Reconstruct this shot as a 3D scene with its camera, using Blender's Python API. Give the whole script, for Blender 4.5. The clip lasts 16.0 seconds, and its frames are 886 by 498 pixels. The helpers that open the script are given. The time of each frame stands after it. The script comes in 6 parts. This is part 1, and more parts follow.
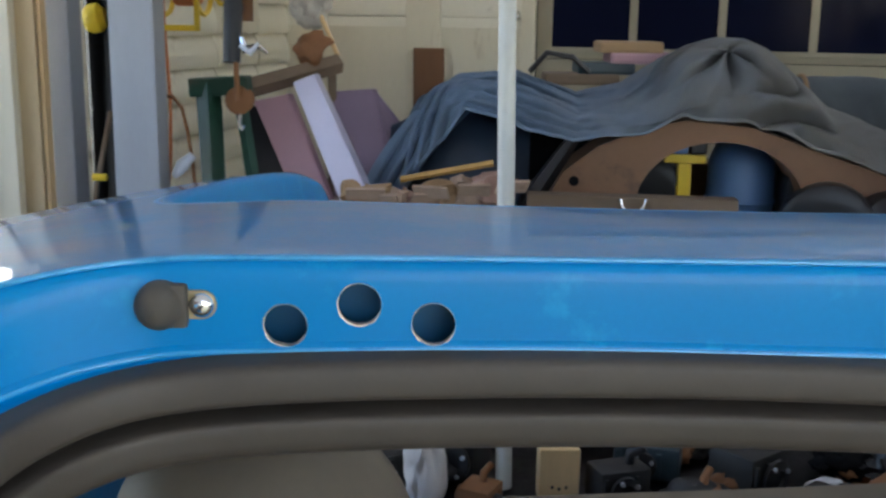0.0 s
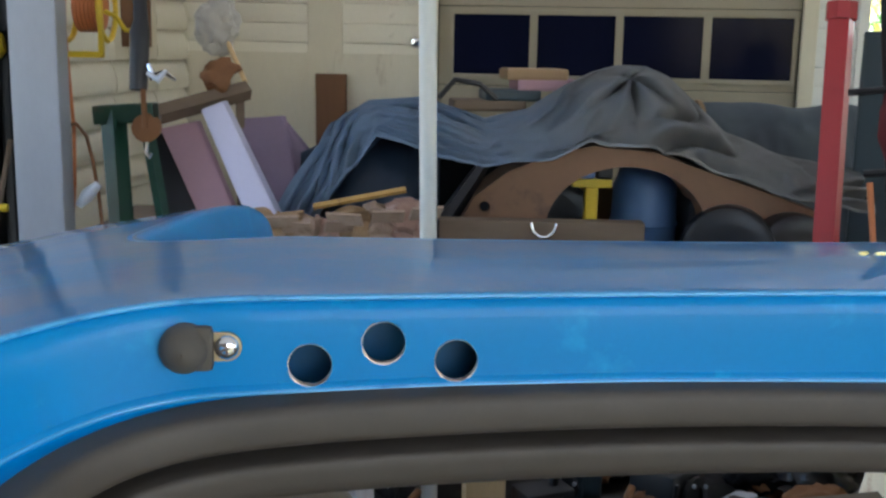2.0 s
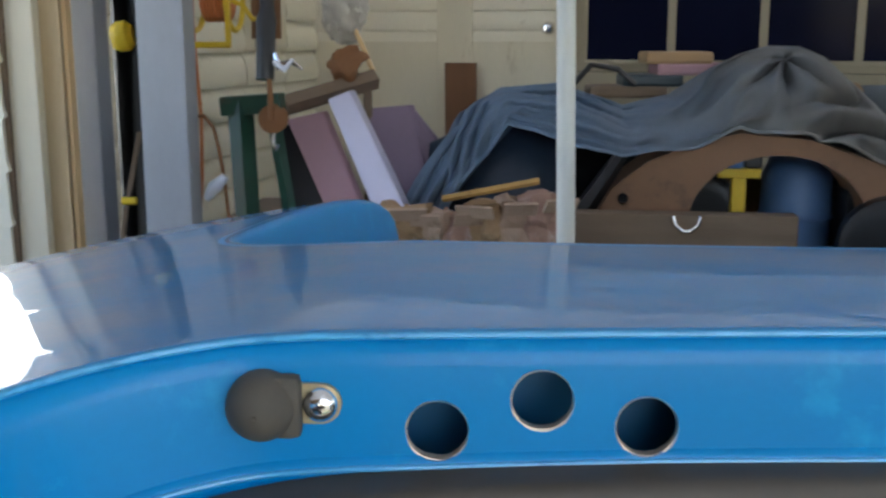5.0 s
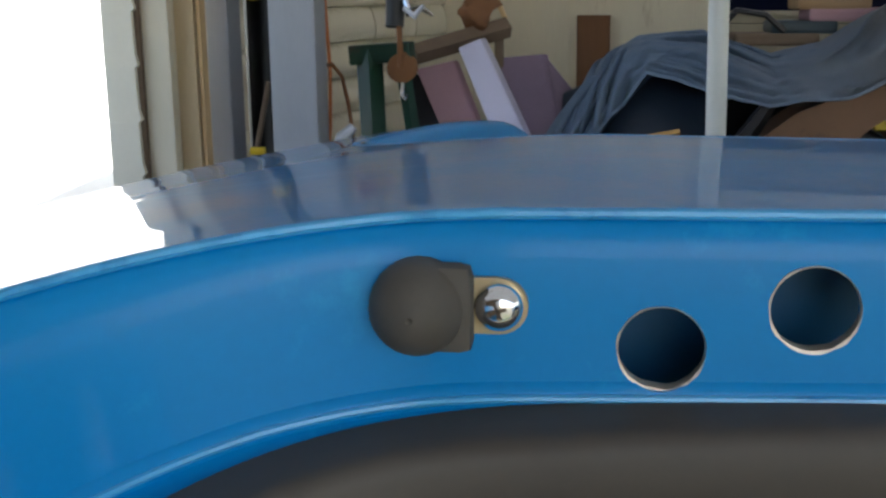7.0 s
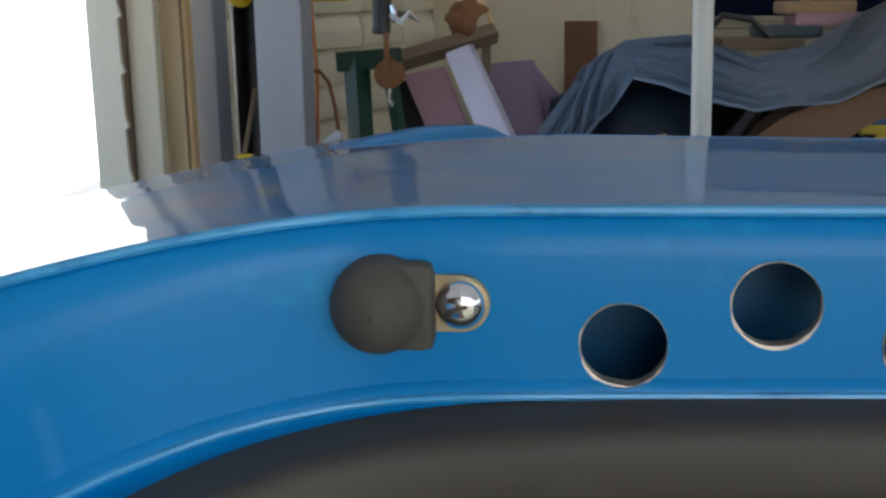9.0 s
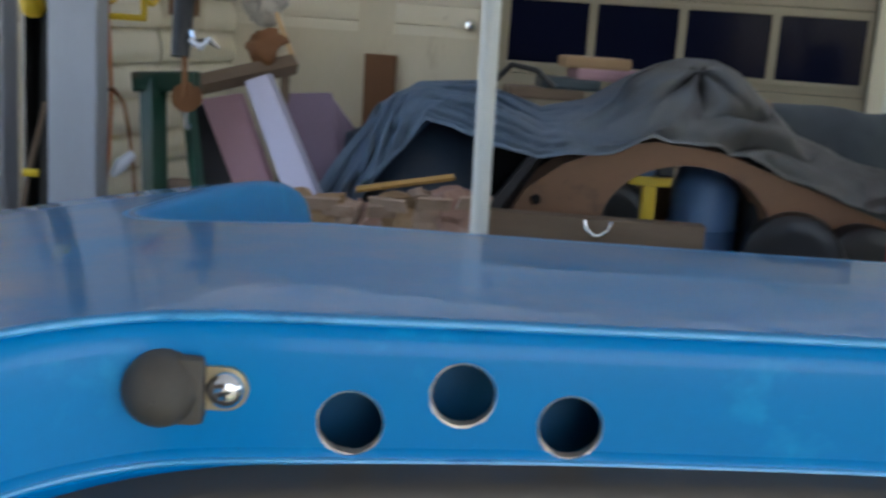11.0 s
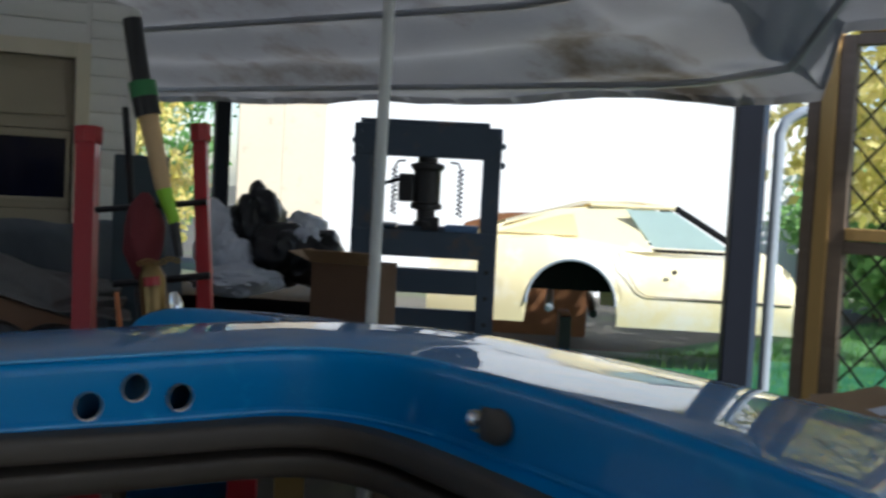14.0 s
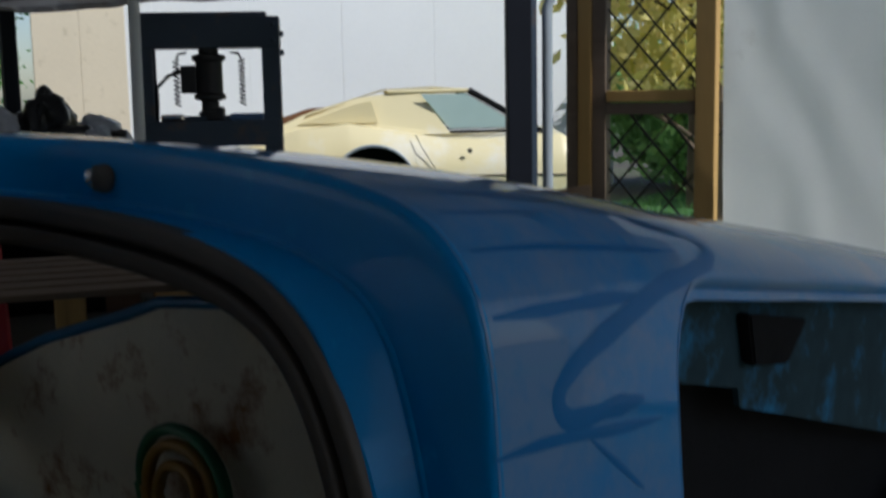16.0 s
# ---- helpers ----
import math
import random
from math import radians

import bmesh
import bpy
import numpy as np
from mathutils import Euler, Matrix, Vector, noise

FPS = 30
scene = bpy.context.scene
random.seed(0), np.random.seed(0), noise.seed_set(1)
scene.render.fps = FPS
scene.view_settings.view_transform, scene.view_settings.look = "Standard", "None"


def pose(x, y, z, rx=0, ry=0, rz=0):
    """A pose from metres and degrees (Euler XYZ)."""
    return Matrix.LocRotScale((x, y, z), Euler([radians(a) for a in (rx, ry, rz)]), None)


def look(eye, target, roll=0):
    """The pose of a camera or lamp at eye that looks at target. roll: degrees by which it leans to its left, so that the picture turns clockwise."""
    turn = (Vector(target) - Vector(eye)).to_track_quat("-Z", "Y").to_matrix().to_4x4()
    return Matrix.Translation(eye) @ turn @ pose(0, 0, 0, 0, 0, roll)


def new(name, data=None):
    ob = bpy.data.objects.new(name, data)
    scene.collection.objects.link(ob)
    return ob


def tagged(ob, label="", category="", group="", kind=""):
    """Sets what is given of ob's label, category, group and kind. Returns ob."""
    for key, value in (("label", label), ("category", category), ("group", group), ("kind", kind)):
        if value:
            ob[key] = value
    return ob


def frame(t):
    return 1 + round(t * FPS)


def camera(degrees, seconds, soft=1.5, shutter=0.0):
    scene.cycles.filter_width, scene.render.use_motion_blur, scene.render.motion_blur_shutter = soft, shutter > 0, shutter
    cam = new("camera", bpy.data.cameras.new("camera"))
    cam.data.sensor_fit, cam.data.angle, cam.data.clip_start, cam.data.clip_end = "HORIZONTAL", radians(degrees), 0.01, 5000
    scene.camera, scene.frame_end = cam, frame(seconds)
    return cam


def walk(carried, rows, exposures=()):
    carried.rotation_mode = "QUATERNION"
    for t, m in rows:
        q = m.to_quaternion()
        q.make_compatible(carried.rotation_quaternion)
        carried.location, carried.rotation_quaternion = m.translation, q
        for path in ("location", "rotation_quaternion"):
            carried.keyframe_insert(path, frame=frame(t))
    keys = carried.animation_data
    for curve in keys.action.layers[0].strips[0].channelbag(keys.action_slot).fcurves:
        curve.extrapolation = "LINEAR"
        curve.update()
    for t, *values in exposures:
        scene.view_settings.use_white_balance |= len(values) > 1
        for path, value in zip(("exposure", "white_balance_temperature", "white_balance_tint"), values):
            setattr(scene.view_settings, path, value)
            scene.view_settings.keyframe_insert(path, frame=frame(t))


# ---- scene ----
cam = camera(44.9, 16.0, soft=2.6, shutter=0.5)
PATH = [
    (0, (0.0040, -0.6920, 1.3775), (0.1395, 1.2590, 0.9606), 0.92),
    (0.5, (-0.0447, -0.7013, 1.3786), (0.1949, 1.2440, 0.9804), 0.88),
    (1, (-0.0708, -0.6996, 1.3821), (0.2562, 1.2355, 0.9970), 1.03),
    (1.5, (-0.0802, -0.6904, 1.3861), (0.2539, 1.2454, 1.0105), 1.12),
    (2, (-0.0810, -0.6931, 1.3876), (0.2516, 1.2441, 1.0177), 1.14),
    (2.5, (-0.0788, -0.6843, 1.3895), (0.2521, 1.2535, 1.0212), 1.16),
    (3, (-0.0788, -0.6683, 1.3863), (0.2493, 1.2702, 1.0192), 1.03),
    (5.5, (-0.0702, -0.4029, 1.3342), (-0.0776, 1.5568, 0.9349), -0.63),
    (6, (-0.0830, -0.3452, 1.3000), (-0.1772, 1.6078, 0.8796), -1.07),
    (6.5, (-0.0926, -0.3570, 1.2987), (-0.2113, 1.5889, 0.8524), -0.64),
    (7, (-0.0990, -0.3522, 1.2935), (-0.2333, 1.5912, 0.8406), -0.53),
    (7.5, (-0.0990, -0.3500, 1.2910), (-0.2340, 1.5935, 0.8385), -0.60),
    (8, (-0.0988, -0.3480, 1.2885), (-0.2340, 1.5955, 0.8370), -0.70),
    (10.5, (-0.0738, -0.3995, 1.3175), (-0.0123, 1.5560, 0.9024), 1.09),
    (11, (-0.0757, -0.4527, 1.3482), (0.1880, 1.4908, 0.9566), 4.05),
    (11.5, (-0.0682, -0.4905, 1.3567), (0.4458, 1.4118, 1.0146), 4.97),
    (12, (-0.0699, -0.5388, 1.3643), (0.7080, 1.2800, 1.0698), 6.42),
    (12.5, (-0.0608, -0.5279, 1.3513), (0.9256, 1.1958, 1.1146), 6.83),
    (13, (0.0060, -0.6080, 1.3560), (1.1330, 1.0340, 1.1810), 5.70),
    (13.5, (0.0550, -0.8060, 1.3880), (1.3475, 0.7120, 1.2500), 4.00),
    (14, (0.0134, -1.0275, 1.4101), (1.4297, 0.3801, 1.2970), 2.92),
    (14.5, (0.0066, -1.1845, 1.4037), (1.4915, 0.1511, 1.2976), 2.14),
    (15, (0.0119, -1.3379, 1.3746), (1.5455, -0.0606, 1.2464), 1.11),
    (15.5, (-0.0238, -1.4665, 1.3409), (1.5465, -0.2418, 1.1555), 0.12),
    (16, (-0.0367, -1.4975, 1.2626), (1.5563, -0.3201, 0.9867), -1.06),
]
EXPOSURE = [(t, e, k, 10) for t, e, k in ((0.0, 2.5, 6100), (3.0, 2.5, 6100), (5.5, 2.3, 6150), (8.0, 1.9, 6300), (11.0, 2.2, 5950), (12.0, 2.25, 5800), (13.0, 2.0, 5850), (14.0, 0.7, 5950),
                                             (15.0, 0.05, 5950), (16.0, -0.4, 5950))]
walk(cam, [(t, look(eye, target, roll)) for t, eye, target, roll in PATH], EXPOSURE)

# ---- lights ----
world = bpy.data.worlds.new("World")
scene.world = world
world.use_nodes = True
wn = world.node_tree
sky = wn.nodes.new("ShaderNodeTexSky")
sky.sky_type = 'NISHITA'
sky.sun_disc = False
sky.sun_elevation = radians(43)
sky.sun_rotation = radians(172)
sky.air_density, sky.dust_density = 1.0, 1.0
wn.links.new(sky.outputs[0], wn.nodes["Background"].inputs[0])
wn.nodes["Background"].inputs[1].default_value = 0.12
sun = new("sun", bpy.data.lights.new("sun", 'SUN'))
sun.data.energy, sun.data.angle, sun.data.color = 5.0, radians(0.6), (1.0, 0.97, 0.92)
sun.matrix_world = look((0, 0, 0), (-0.10, 0.74, -0.66))


# ---- helpers of this scene ----
def part(name, bm, material, parent=None, label=""):
    """Link a bmesh as one mesh object, under a thing or part if one is given."""
    me = bpy.data.meshes.new(name)
    bm.to_mesh(me)
    bm.free()
    if material:
        me.materials.append(material)
    ob = new(name, me)
    ob.parent = parent
    if label:
        ob["label"] = label
    return ob


def smooth(ob, angle=40):
    for p in ob.data.polygons:
        p.use_smooth = True
    ob.data.set_sharp_from_angle(angle=radians(angle))
    return ob


def thing(name, label, category, m=None, group="", kind=""):
    ob = new(name)
    ob.empty_display_size = 0.05
    if m is not None:
        ob.matrix_world = m
    return tagged(ob, label, category, group, kind)


def outward(k, dx=0.0, dy=0.0):
    """Things beyond the car, set further out along their bearings from the open side."""
    c = Vector((0.0, -1.4, 1.37))
    return Matrix.Translation(c + Vector((dx, dy, 0))) @ Matrix.Diagonal((k, k, k, 1)) @ Matrix.Translation(-c)


def box(x0, x1, y0, y1, z0, z1, bevel=0.0, bm=None, m=None):
    bm = bm or bmesh.new()
    made = bmesh.ops.create_cube(bm, size=1.0)["verts"]
    mat = Matrix.LocRotScale(((x0 + x1) / 2, (y0 + y1) / 2, (z0 + z1) / 2), None, (x1 - x0, y1 - y0, z1 - z0))
    bmesh.ops.transform(bm, matrix=(m @ mat) if m is not None else mat, verts=made)
    if bevel:
        edges = list({e for v in made for e in v.link_edges})
        bmesh.ops.bevel(bm, geom=edges, offset=bevel, segments=2, affect='EDGES', profile=0.6)
    return bm


def tube(points, radius, sides=10, bm=None, caps=True, square=False):
    """A tube along points; radius may be a list."""
    bm = bm or bmesh.new()
    pts = [Vector(p) for p in points]
    rings, up = [], None
    for i, p in enumerate(pts):
        d = (pts[min(i + 1, len(pts) - 1)] - pts[max(i - 1, 0)]).normalized()
        if up is None:
            up = d.orthogonal().normalized()
        up = (up - d * up.dot(d)).normalized()
        side = d.cross(up)
        r = radius[i] if isinstance(radius, (list, tuple)) else radius
        ring = []
        for k in range(sides):
            a = 2 * math.pi * (k + (0.5 if square else 0)) / sides
            ring.append(bm.verts.new(p + up * (r * math.cos(a)) + side * (r * math.sin(a))))
        rings.append(ring)
    for a, b in zip(rings, rings[1:]):
        for k in range(sides):
            bm.faces.new((a[k], a[(k + 1) % sides], b[(k + 1) % sides], b[k]))
    if caps:
        bm.faces.new(rings[0][::-1])
        bm.faces.new(rings[-1])
    return bm


def lathe(profile, sides=24, axis=None, bm=None, m=None):
    """Turn (radius, height) pairs about z."""
    bm = bm or bmesh.new()
    rings = []
    for r, h in profile:
        ring = []
        for k in range(sides):
            a = 2 * math.pi * k / sides
            v = Vector((r * math.cos(a), r * math.sin(a), h))
            ring.append(bm.verts.new(m @ v if m is not None else v))
        rings.append(ring)
    for a, b in zip(rings, rings[1:]):
        for k in range(sides):
            bm.faces.new((a[k], a[(k + 1) % sides], b[(k + 1) % sides], b[k]))
    bm.faces.new(rings[0][::-1])
    bm.faces.new(rings[-1])
    return bm


def sheet(fn, nu, nv, bm=None, thick=0.0):
    """A grid of fn(u, v), u and v from 0 to 1, with a back side if thick."""
    bm = bm or bmesh.new()
    g = [[bm.verts.new(fn(i / nu, j / nv)) for j in range(nv + 1)] for i in range(nu + 1)]
    faces = [bm.faces.new((g[i][j], g[i + 1][j], g[i + 1][j + 1], g[i][j + 1])) for i in range(nu) for j in range(nv)]
    if thick:
        bmesh.ops.solidify(bm, geom=faces, thickness=thick)
    return bm


def prism(outline, y0, y1, bm=None, bevel=0.0):
    """An outline of (x, z) pushed from y0 to y1."""
    bm = bm or bmesh.new()
    a = [bm.verts.new((x, y0, z)) for x, z in outline]
    b = [bm.verts.new((x, y1, z)) for x, z in outline]
    n = len(outline)
    bm.faces.new(a[::-1])
    bm.faces.new(b)
    for i in range(n):
        bm.faces.new((a[i], a[(i + 1) % n], b[(i + 1) % n], b[i]))
    bmesh.ops.recalc_face_normals(bm, faces=bm.faces)
    if bevel:
        bmesh.ops.bevel(bm, geom=list(bm.edges), offset=bevel, segments=2, affect='EDGES')
    return bm


# ---- materials ----
def mat(name, color, rough=0.5, metal=0.0, coat=0.0, vary=0.12, scale=6.0, grain=60.0, bump=0.15, dist=0.002, stain=None, stain_amount=0.0,
        stain_scale=5.0, spec=0.5, stretch=None, subsurface=0.0, rough_vary=0.12, per_piece=0.0, coat_rough=0.04):
    """Colour with drift at two scales, stains of a second colour, uneven gloss and fine relief."""
    ma = bpy.data.materials.new(name)
    ma.use_nodes = True
    nt = ma.node_tree
    N, L = nt.nodes, nt.links
    p = N["Principled BSDF"]
    co = N.new("ShaderNodeTexCoord")
    mp = N.new("ShaderNodeMapping")
    L.new(co.outputs["Object"], mp.inputs[0])
    if stretch:
        mp.inputs["Scale"].default_value = stretch

    def nz(s, detail=5.0, rough_=0.55):
        n = N.new("ShaderNodeTexNoise")
        n.inputs["Scale"].default_value, n.inputs["Detail"].default_value, n.inputs["Roughness"].default_value = s, detail, rough_
        L.new(mp.outputs[0], n.inputs["Vector"])
        return n

    def math_(op, a, b):
        n = N.new("ShaderNodeMath")
        n.operation = op
        for i, v in enumerate((a, b)):
            if isinstance(v, (int, float)):
                n.inputs[i].default_value = v
            else:
                L.new(v, n.inputs[i])
        return n.outputs[0]

    big, fine = nz(scale), nz(grain, 8.0, 0.65)
    drift = math_('ADD', math_('MULTIPLY', math_('SUBTRACT', big.outputs[0], 0.5), 2.4 * vary), math_('MULTIPLY', math_('SUBTRACT', fine.outputs[0], 0.5), 1.4 * vary))
    if per_piece:
        oi = N.new("ShaderNodeObjectInfo")
        drift = math_('ADD', drift, math_('MULTIPLY', math_('SUBTRACT', oi.outputs["Random"], 0.5), per_piece))
    gain = math_('ADD', drift, 1.0)
    mul = N.new("ShaderNodeVectorMath")
    mul.operation = 'SCALE'
    mul.inputs[0].default_value = color
    L.new(gain, mul.inputs["Scale"])
    out = mul.outputs[0]
    if stain is not None:
        st = nz(stain_scale, 9.0, 0.7)
        ramp = N.new("ShaderNodeMapRange")
        ramp.inputs["From Min"].default_value = 0.62 - 0.3 * stain_amount
        ramp.inputs["From Max"].default_value = 0.74 - 0.2 * stain_amount
        L.new(st.outputs[0], ramp.inputs[0])
        mx = N.new("ShaderNodeMix")
        mx.data_type = 'RGBA'
        L.new(ramp.outputs[0], mx.inputs[0])
        L.new(out, mx.inputs["A"])
        mx.inputs["B"].default_value = (*stain, 1)
        out = mx.outputs["Result"]
    L.new(out, p.inputs["Base Color"])
    L.new(math_('ADD', math_('MULTIPLY', math_('SUBTRACT', fine.outputs[0], 0.5), rough_vary), rough), p.inputs["Roughness"])
    p.inputs["Metallic"].default_value = metal
    p.inputs["Specular IOR Level"].default_value = spec
    if coat:
        p.inputs["Coat Weight"].default_value, p.inputs["Coat Roughness"].default_value = coat, coat_rough
    if bump:
        b = N.new("ShaderNodeBump")
        b.inputs["Strength"].default_value, b.inputs["Distance"].default_value = bump, dist
        L.new(fine.outputs[0], b.inputs["Height"])
        L.new(b.outputs[0], p.inputs["Normal"])
    return ma


def glass(name, color=(0.9, 0.95, 0.95), rough=0.02):
    ma = bpy.data.materials.new(name)
    ma.use_nodes = True
    p = ma.node_tree.nodes["Principled BSDF"]
    p.inputs["Base Color"].default_value = (*color, 1)
    p.inputs["Transmission Weight"].default_value, p.inputs["Roughness"].default_value = 1.0, rough
    p.inputs["IOR"].default_value = 1.45
    return ma


BLUE = mat("dusty_blue_paint", (0.008, 0.19, 0.47), rough=0.45, spec=0.12, coat=0.68, coat_rough=0.02, vary=0.06, scale=3, grain=240, bump=0.05, dist=0.0006, stain=(0.09, 0.21, 0.40), stain_amount=0.66, stain_scale=4)
BLUE_CLEAN = mat("wiped_blue_paint", (0.002, 0.13, 0.36), rough=0.4, spec=0.1, coat=0.2, coat_rough=0.05, vary=0.06, scale=9, grain=200, bump=0.03, dist=0.0004)
BLUE_FLANGE = mat("blue_satin_paint", (0.002, 0.215, 0.52), rough=0.38, coat=0.1, vary=0.1, scale=5, grain=220, bump=0.05, dist=0.0006, spec=0.22, stain=(0.01, 0.3, 0.6), stain_amount=0.12, stain_scale=18)
# highlight on the door edges, put into a lighter blue
BLUE_GLINT = mat("edge_highlight_blue", (0.06, 0.36, 0.66), rough=0.35, coat=0.3, vary=0.12, scale=30, grain=260, bump=0.08, dist=0.0006, stain=(0.01, 0.22, 0.5), stain_amount=0.3, stain_scale=25)
# darker copy of the body blue, with the shell's inner shade in the colour
BLUE_SHADED = mat("shaded_inner_blue", (0.004, 0.1, 0.22), rough=0.45, vary=0.1, scale=8, grain=160, bump=0.1)
RUBBER = mat("black_rubber", (0.066, 0.054, 0.042), rough=0.62, vary=0.18, scale=20, grain=220, bump=0.15, dist=0.0008)
RUBBER_GREY = mat("dusty_rubber", (0.085, 0.073, 0.058), rough=0.7, vary=0.2, scale=40, grain=400, bump=0.2, dist=0.0006)
CHROME = mat("chrome", (0.85, 0.84, 0.82), rough=0.12, metal=1.0, vary=0.05, bump=0.02, rough_vary=0.05)
BARE = mat("bare_metal_edge", (0.62, 0.55, 0.46), rough=0.4, metal=0.6, vary=0.3, scale=90, grain=400, bump=0.4, dist=0.0008)
BRASSY = mat("zinc_tab", (0.5, 0.4, 0.24), rough=0.42, metal=0.7, vary=0.2, scale=60, grain=300, bump=0.1)
RUSTY_WHITE = mat("rusty_white_panel", (0.85, 0.8, 0.66), rough=0.5, vary=0.12, scale=5, grain=90, bump=0.12, stain=(0.36, 0.17, 0.05), stain_amount=0.3, stain_scale=8)
# cream darkened in its base colour to stand for the cabin's shade
CREAM_DIM = mat("dimmed_cream_primer", (0.13, 0.106, 0.074), rough=0.55, vary=0.14, scale=6, grain=80, bump=0.1, stain=(0.25, 0.12, 0.05), stain_amount=0.12)
# near-black for dark parts and for sheets that stand for shade
DARK = mat("near_black_matte", (0.012, 0.012, 0.013), rough=0.85, spec=0.06, vary=0.3, scale=9, grain=70, bump=0.4, dist=0.004)
GREEN_WIRE = mat("green_insulation", (0.02, 0.14, 0.06), rough=0.45, vary=0.1, bump=0.05)
YELLOW_WIRE = mat("amber_insulation", (0.3, 0.17, 0.03), rough=0.45, vary=0.1, bump=0.05)
GROUND = mat("gravelly_soil", (0.09, 0.08, 0.06), rough=0.95, vary=0.35, scale=0.8, grain=22, bump=0.8, dist=0.02, stain=(0.09, 0.13, 0.045), stain_amount=0.35, stain_scale=0.35)
SIDING = mat("cream_siding", (0.76, 0.71, 0.58), rough=0.5, vary=0.07, scale=1.6, grain=40, bump=0.12, stain=(0.36, 0.29, 0.19), stain_amount=0.08, stain_scale=2.2)
SIDING_WHITE = mat("white_siding", (0.74, 0.73, 0.69), rough=0.45, vary=0.05, scale=1.6, grain=40, bump=0.1)
TRIM = mat("cream_trim", (0.68, 0.62, 0.48), rough=0.5, vary=0.07, scale=3, grain=60, bump=0.1, stretch=(1, 1, 0.2), stain=(0.4, 0.32, 0.2), stain_amount=0.1)
DOORPAINT = mat("garage_door_paint", (0.36, 0.315, 0.225), rough=0.5, vary=0.06, scale=2, grain=60, bump=0.08)
TAN = mat("tan_board", (0.5, 0.38, 0.22), rough=0.6, vary=0.15, scale=3, grain=50, bump=0.2, stretch=(6, 6, 0.5))
PANE = mat("dark_window_glass", (0.007, 0.009, 0.024), rough=0.12, vary=0.0, bump=0.0, spec=0.035, rough_vary=0.0)
STEEL = mat("galvanised_steel", (0.37, 0.39, 0.43), rough=0.5, metal=0.35, vary=0.12, scale=5, grain=50, bump=0.1, stretch=(1, 1, 0.3))
PIPE = mat("grey_white_pipe", (0.62, 0.63, 0.6), rough=0.45, vary=0.06, scale=5, grain=60, bump=0.06)
TARP_GREY = mat("grey_canvas", (0.19, 0.27, 0.39), rough=0.62, vary=0.25, scale=2.5, grain=120, bump=0.25, dist=0.002)
TARP_WHITE = mat("white_tarpaulin", (0.84, 0.84, 0.82), rough=0.5, vary=0.06, scale=1.2, grain=60, bump=0.1, stain=(0.45, 0.42, 0.36), stain_amount=0.18, stain_scale=1.3)
CANOPY = mat("canopy_tarpaulin", (0.33, 0.33, 0.33), rough=0.55, vary=0.12, scale=1.0, grain=40, bump=0.15, stain=(0.16, 0.13, 0.1), stain_amount=0.3, stain_scale=1.1)
BROWN_SHELL = mat("brown_primer_shell", (0.2, 0.105, 0.055), rough=0.65, vary=0.16, scale=3, grain=50, bump=0.15, stain=(0.1, 0.06, 0.04), stain_amount=0.2)
CARD = mat("cardboard", (0.34, 0.22, 0.12), rough=0.85, vary=0.12, scale=4, grain=80, bump=0.12, stain=(0.2, 0.13, 0.07), stain_amount=0.15)
CARD_DARK = mat("dark_brown_cardboard", (0.12, 0.068, 0.04), rough=0.85, vary=0.2, scale=5, grain=80, bump=0.15)
CARD_PALE = mat("faded_cardboard", (0.42, 0.3, 0.22), rough=0.85, vary=0.15, scale=7, grain=80, bump=0.12, stain=(0.2, 0.12, 0.07), stain_amount=0.2)
CARD_PINK = mat("printed_cardboard", (0.36, 0.22, 0.17), rough=0.8, vary=0.2, scale=9, grain=80, bump=0.12, stain=(0.55, 0.45, 0.4), stain_amount=0.25, stain_scale=8)
RAG = mat("white_rag_cloth", (0.6, 0.56, 0.54), rough=0.9, vary=0.1, scale=12, grain=200, bump=0.2)
BROWN_BOARD = mat("brown_board", (0.17, 0.075, 0.03), rough=0.6, vary=0.15, scale=3, grain=70, bump=0.15, stretch=(8, 8, 0.6))
WOOD = mat("sawn_timber", (0.45, 0.27, 0.085), rough=0.7, vary=0.18, scale=2.5, grain=40, bump=0.25, stretch=(5, 5, 0.35), stain=(0.22, 0.12, 0.05), stain_amount=0.12, stain_scale=3)
PALE_WOOD = mat("pale_pine", (0.62, 0.43, 0.22), rough=0.65, vary=0.14, scale=3, grain=50, bump=0.2, stretch=(5, 5, 0.5))
OLD_WOOD = mat("weathered_wood", (0.17, 0.12, 0.08), rough=0.8, vary=0.25, scale=4, grain=50, bump=0.3, stretch=(0.5, 5, 5))
PINK = mat("pink_foam_board", (0.42, 0.25, 0.28), rough=0.8, vary=0.1, scale=4, grain=90, bump=0.15)
LILAC = mat("lilac_metal_case", (0.6, 0.59, 0.75), rough=0.32, metal=0.25, vary=0.08, scale=3, grain=60, bump=0.08)
PURPLE = mat("mauve_plastic_sheet", (0.2, 0.14, 0.2), rough=0.45, vary=0.14, scale=3, grain=60, bump=0.1)
GREEN_STEEL = mat("dark_green_enamel", (0.008, 0.045, 0.026), rough=0.45, vary=0.2, scale=6, grain=60, bump=0.1, stain=(0.1, 0.06, 0.04), stain_amount=0.15)
BLACK_PLASTIC = mat("black_plastic", (0.012, 0.012, 0.014), rough=0.4, vary=0.2, scale=8, grain=90, bump=0.1)
YELLOW_PLASTIC = mat("yellow_plastic", (0.68, 0.47, 0.02), rough=0.42, vary=0.1, scale=6, grain=80, bump=0.06)
ORANGE_CORD = mat("orange_cord", (0.5, 0.16, 0.05), rough=0.55, vary=0.14, scale=30, grain=200, bump=0.1)
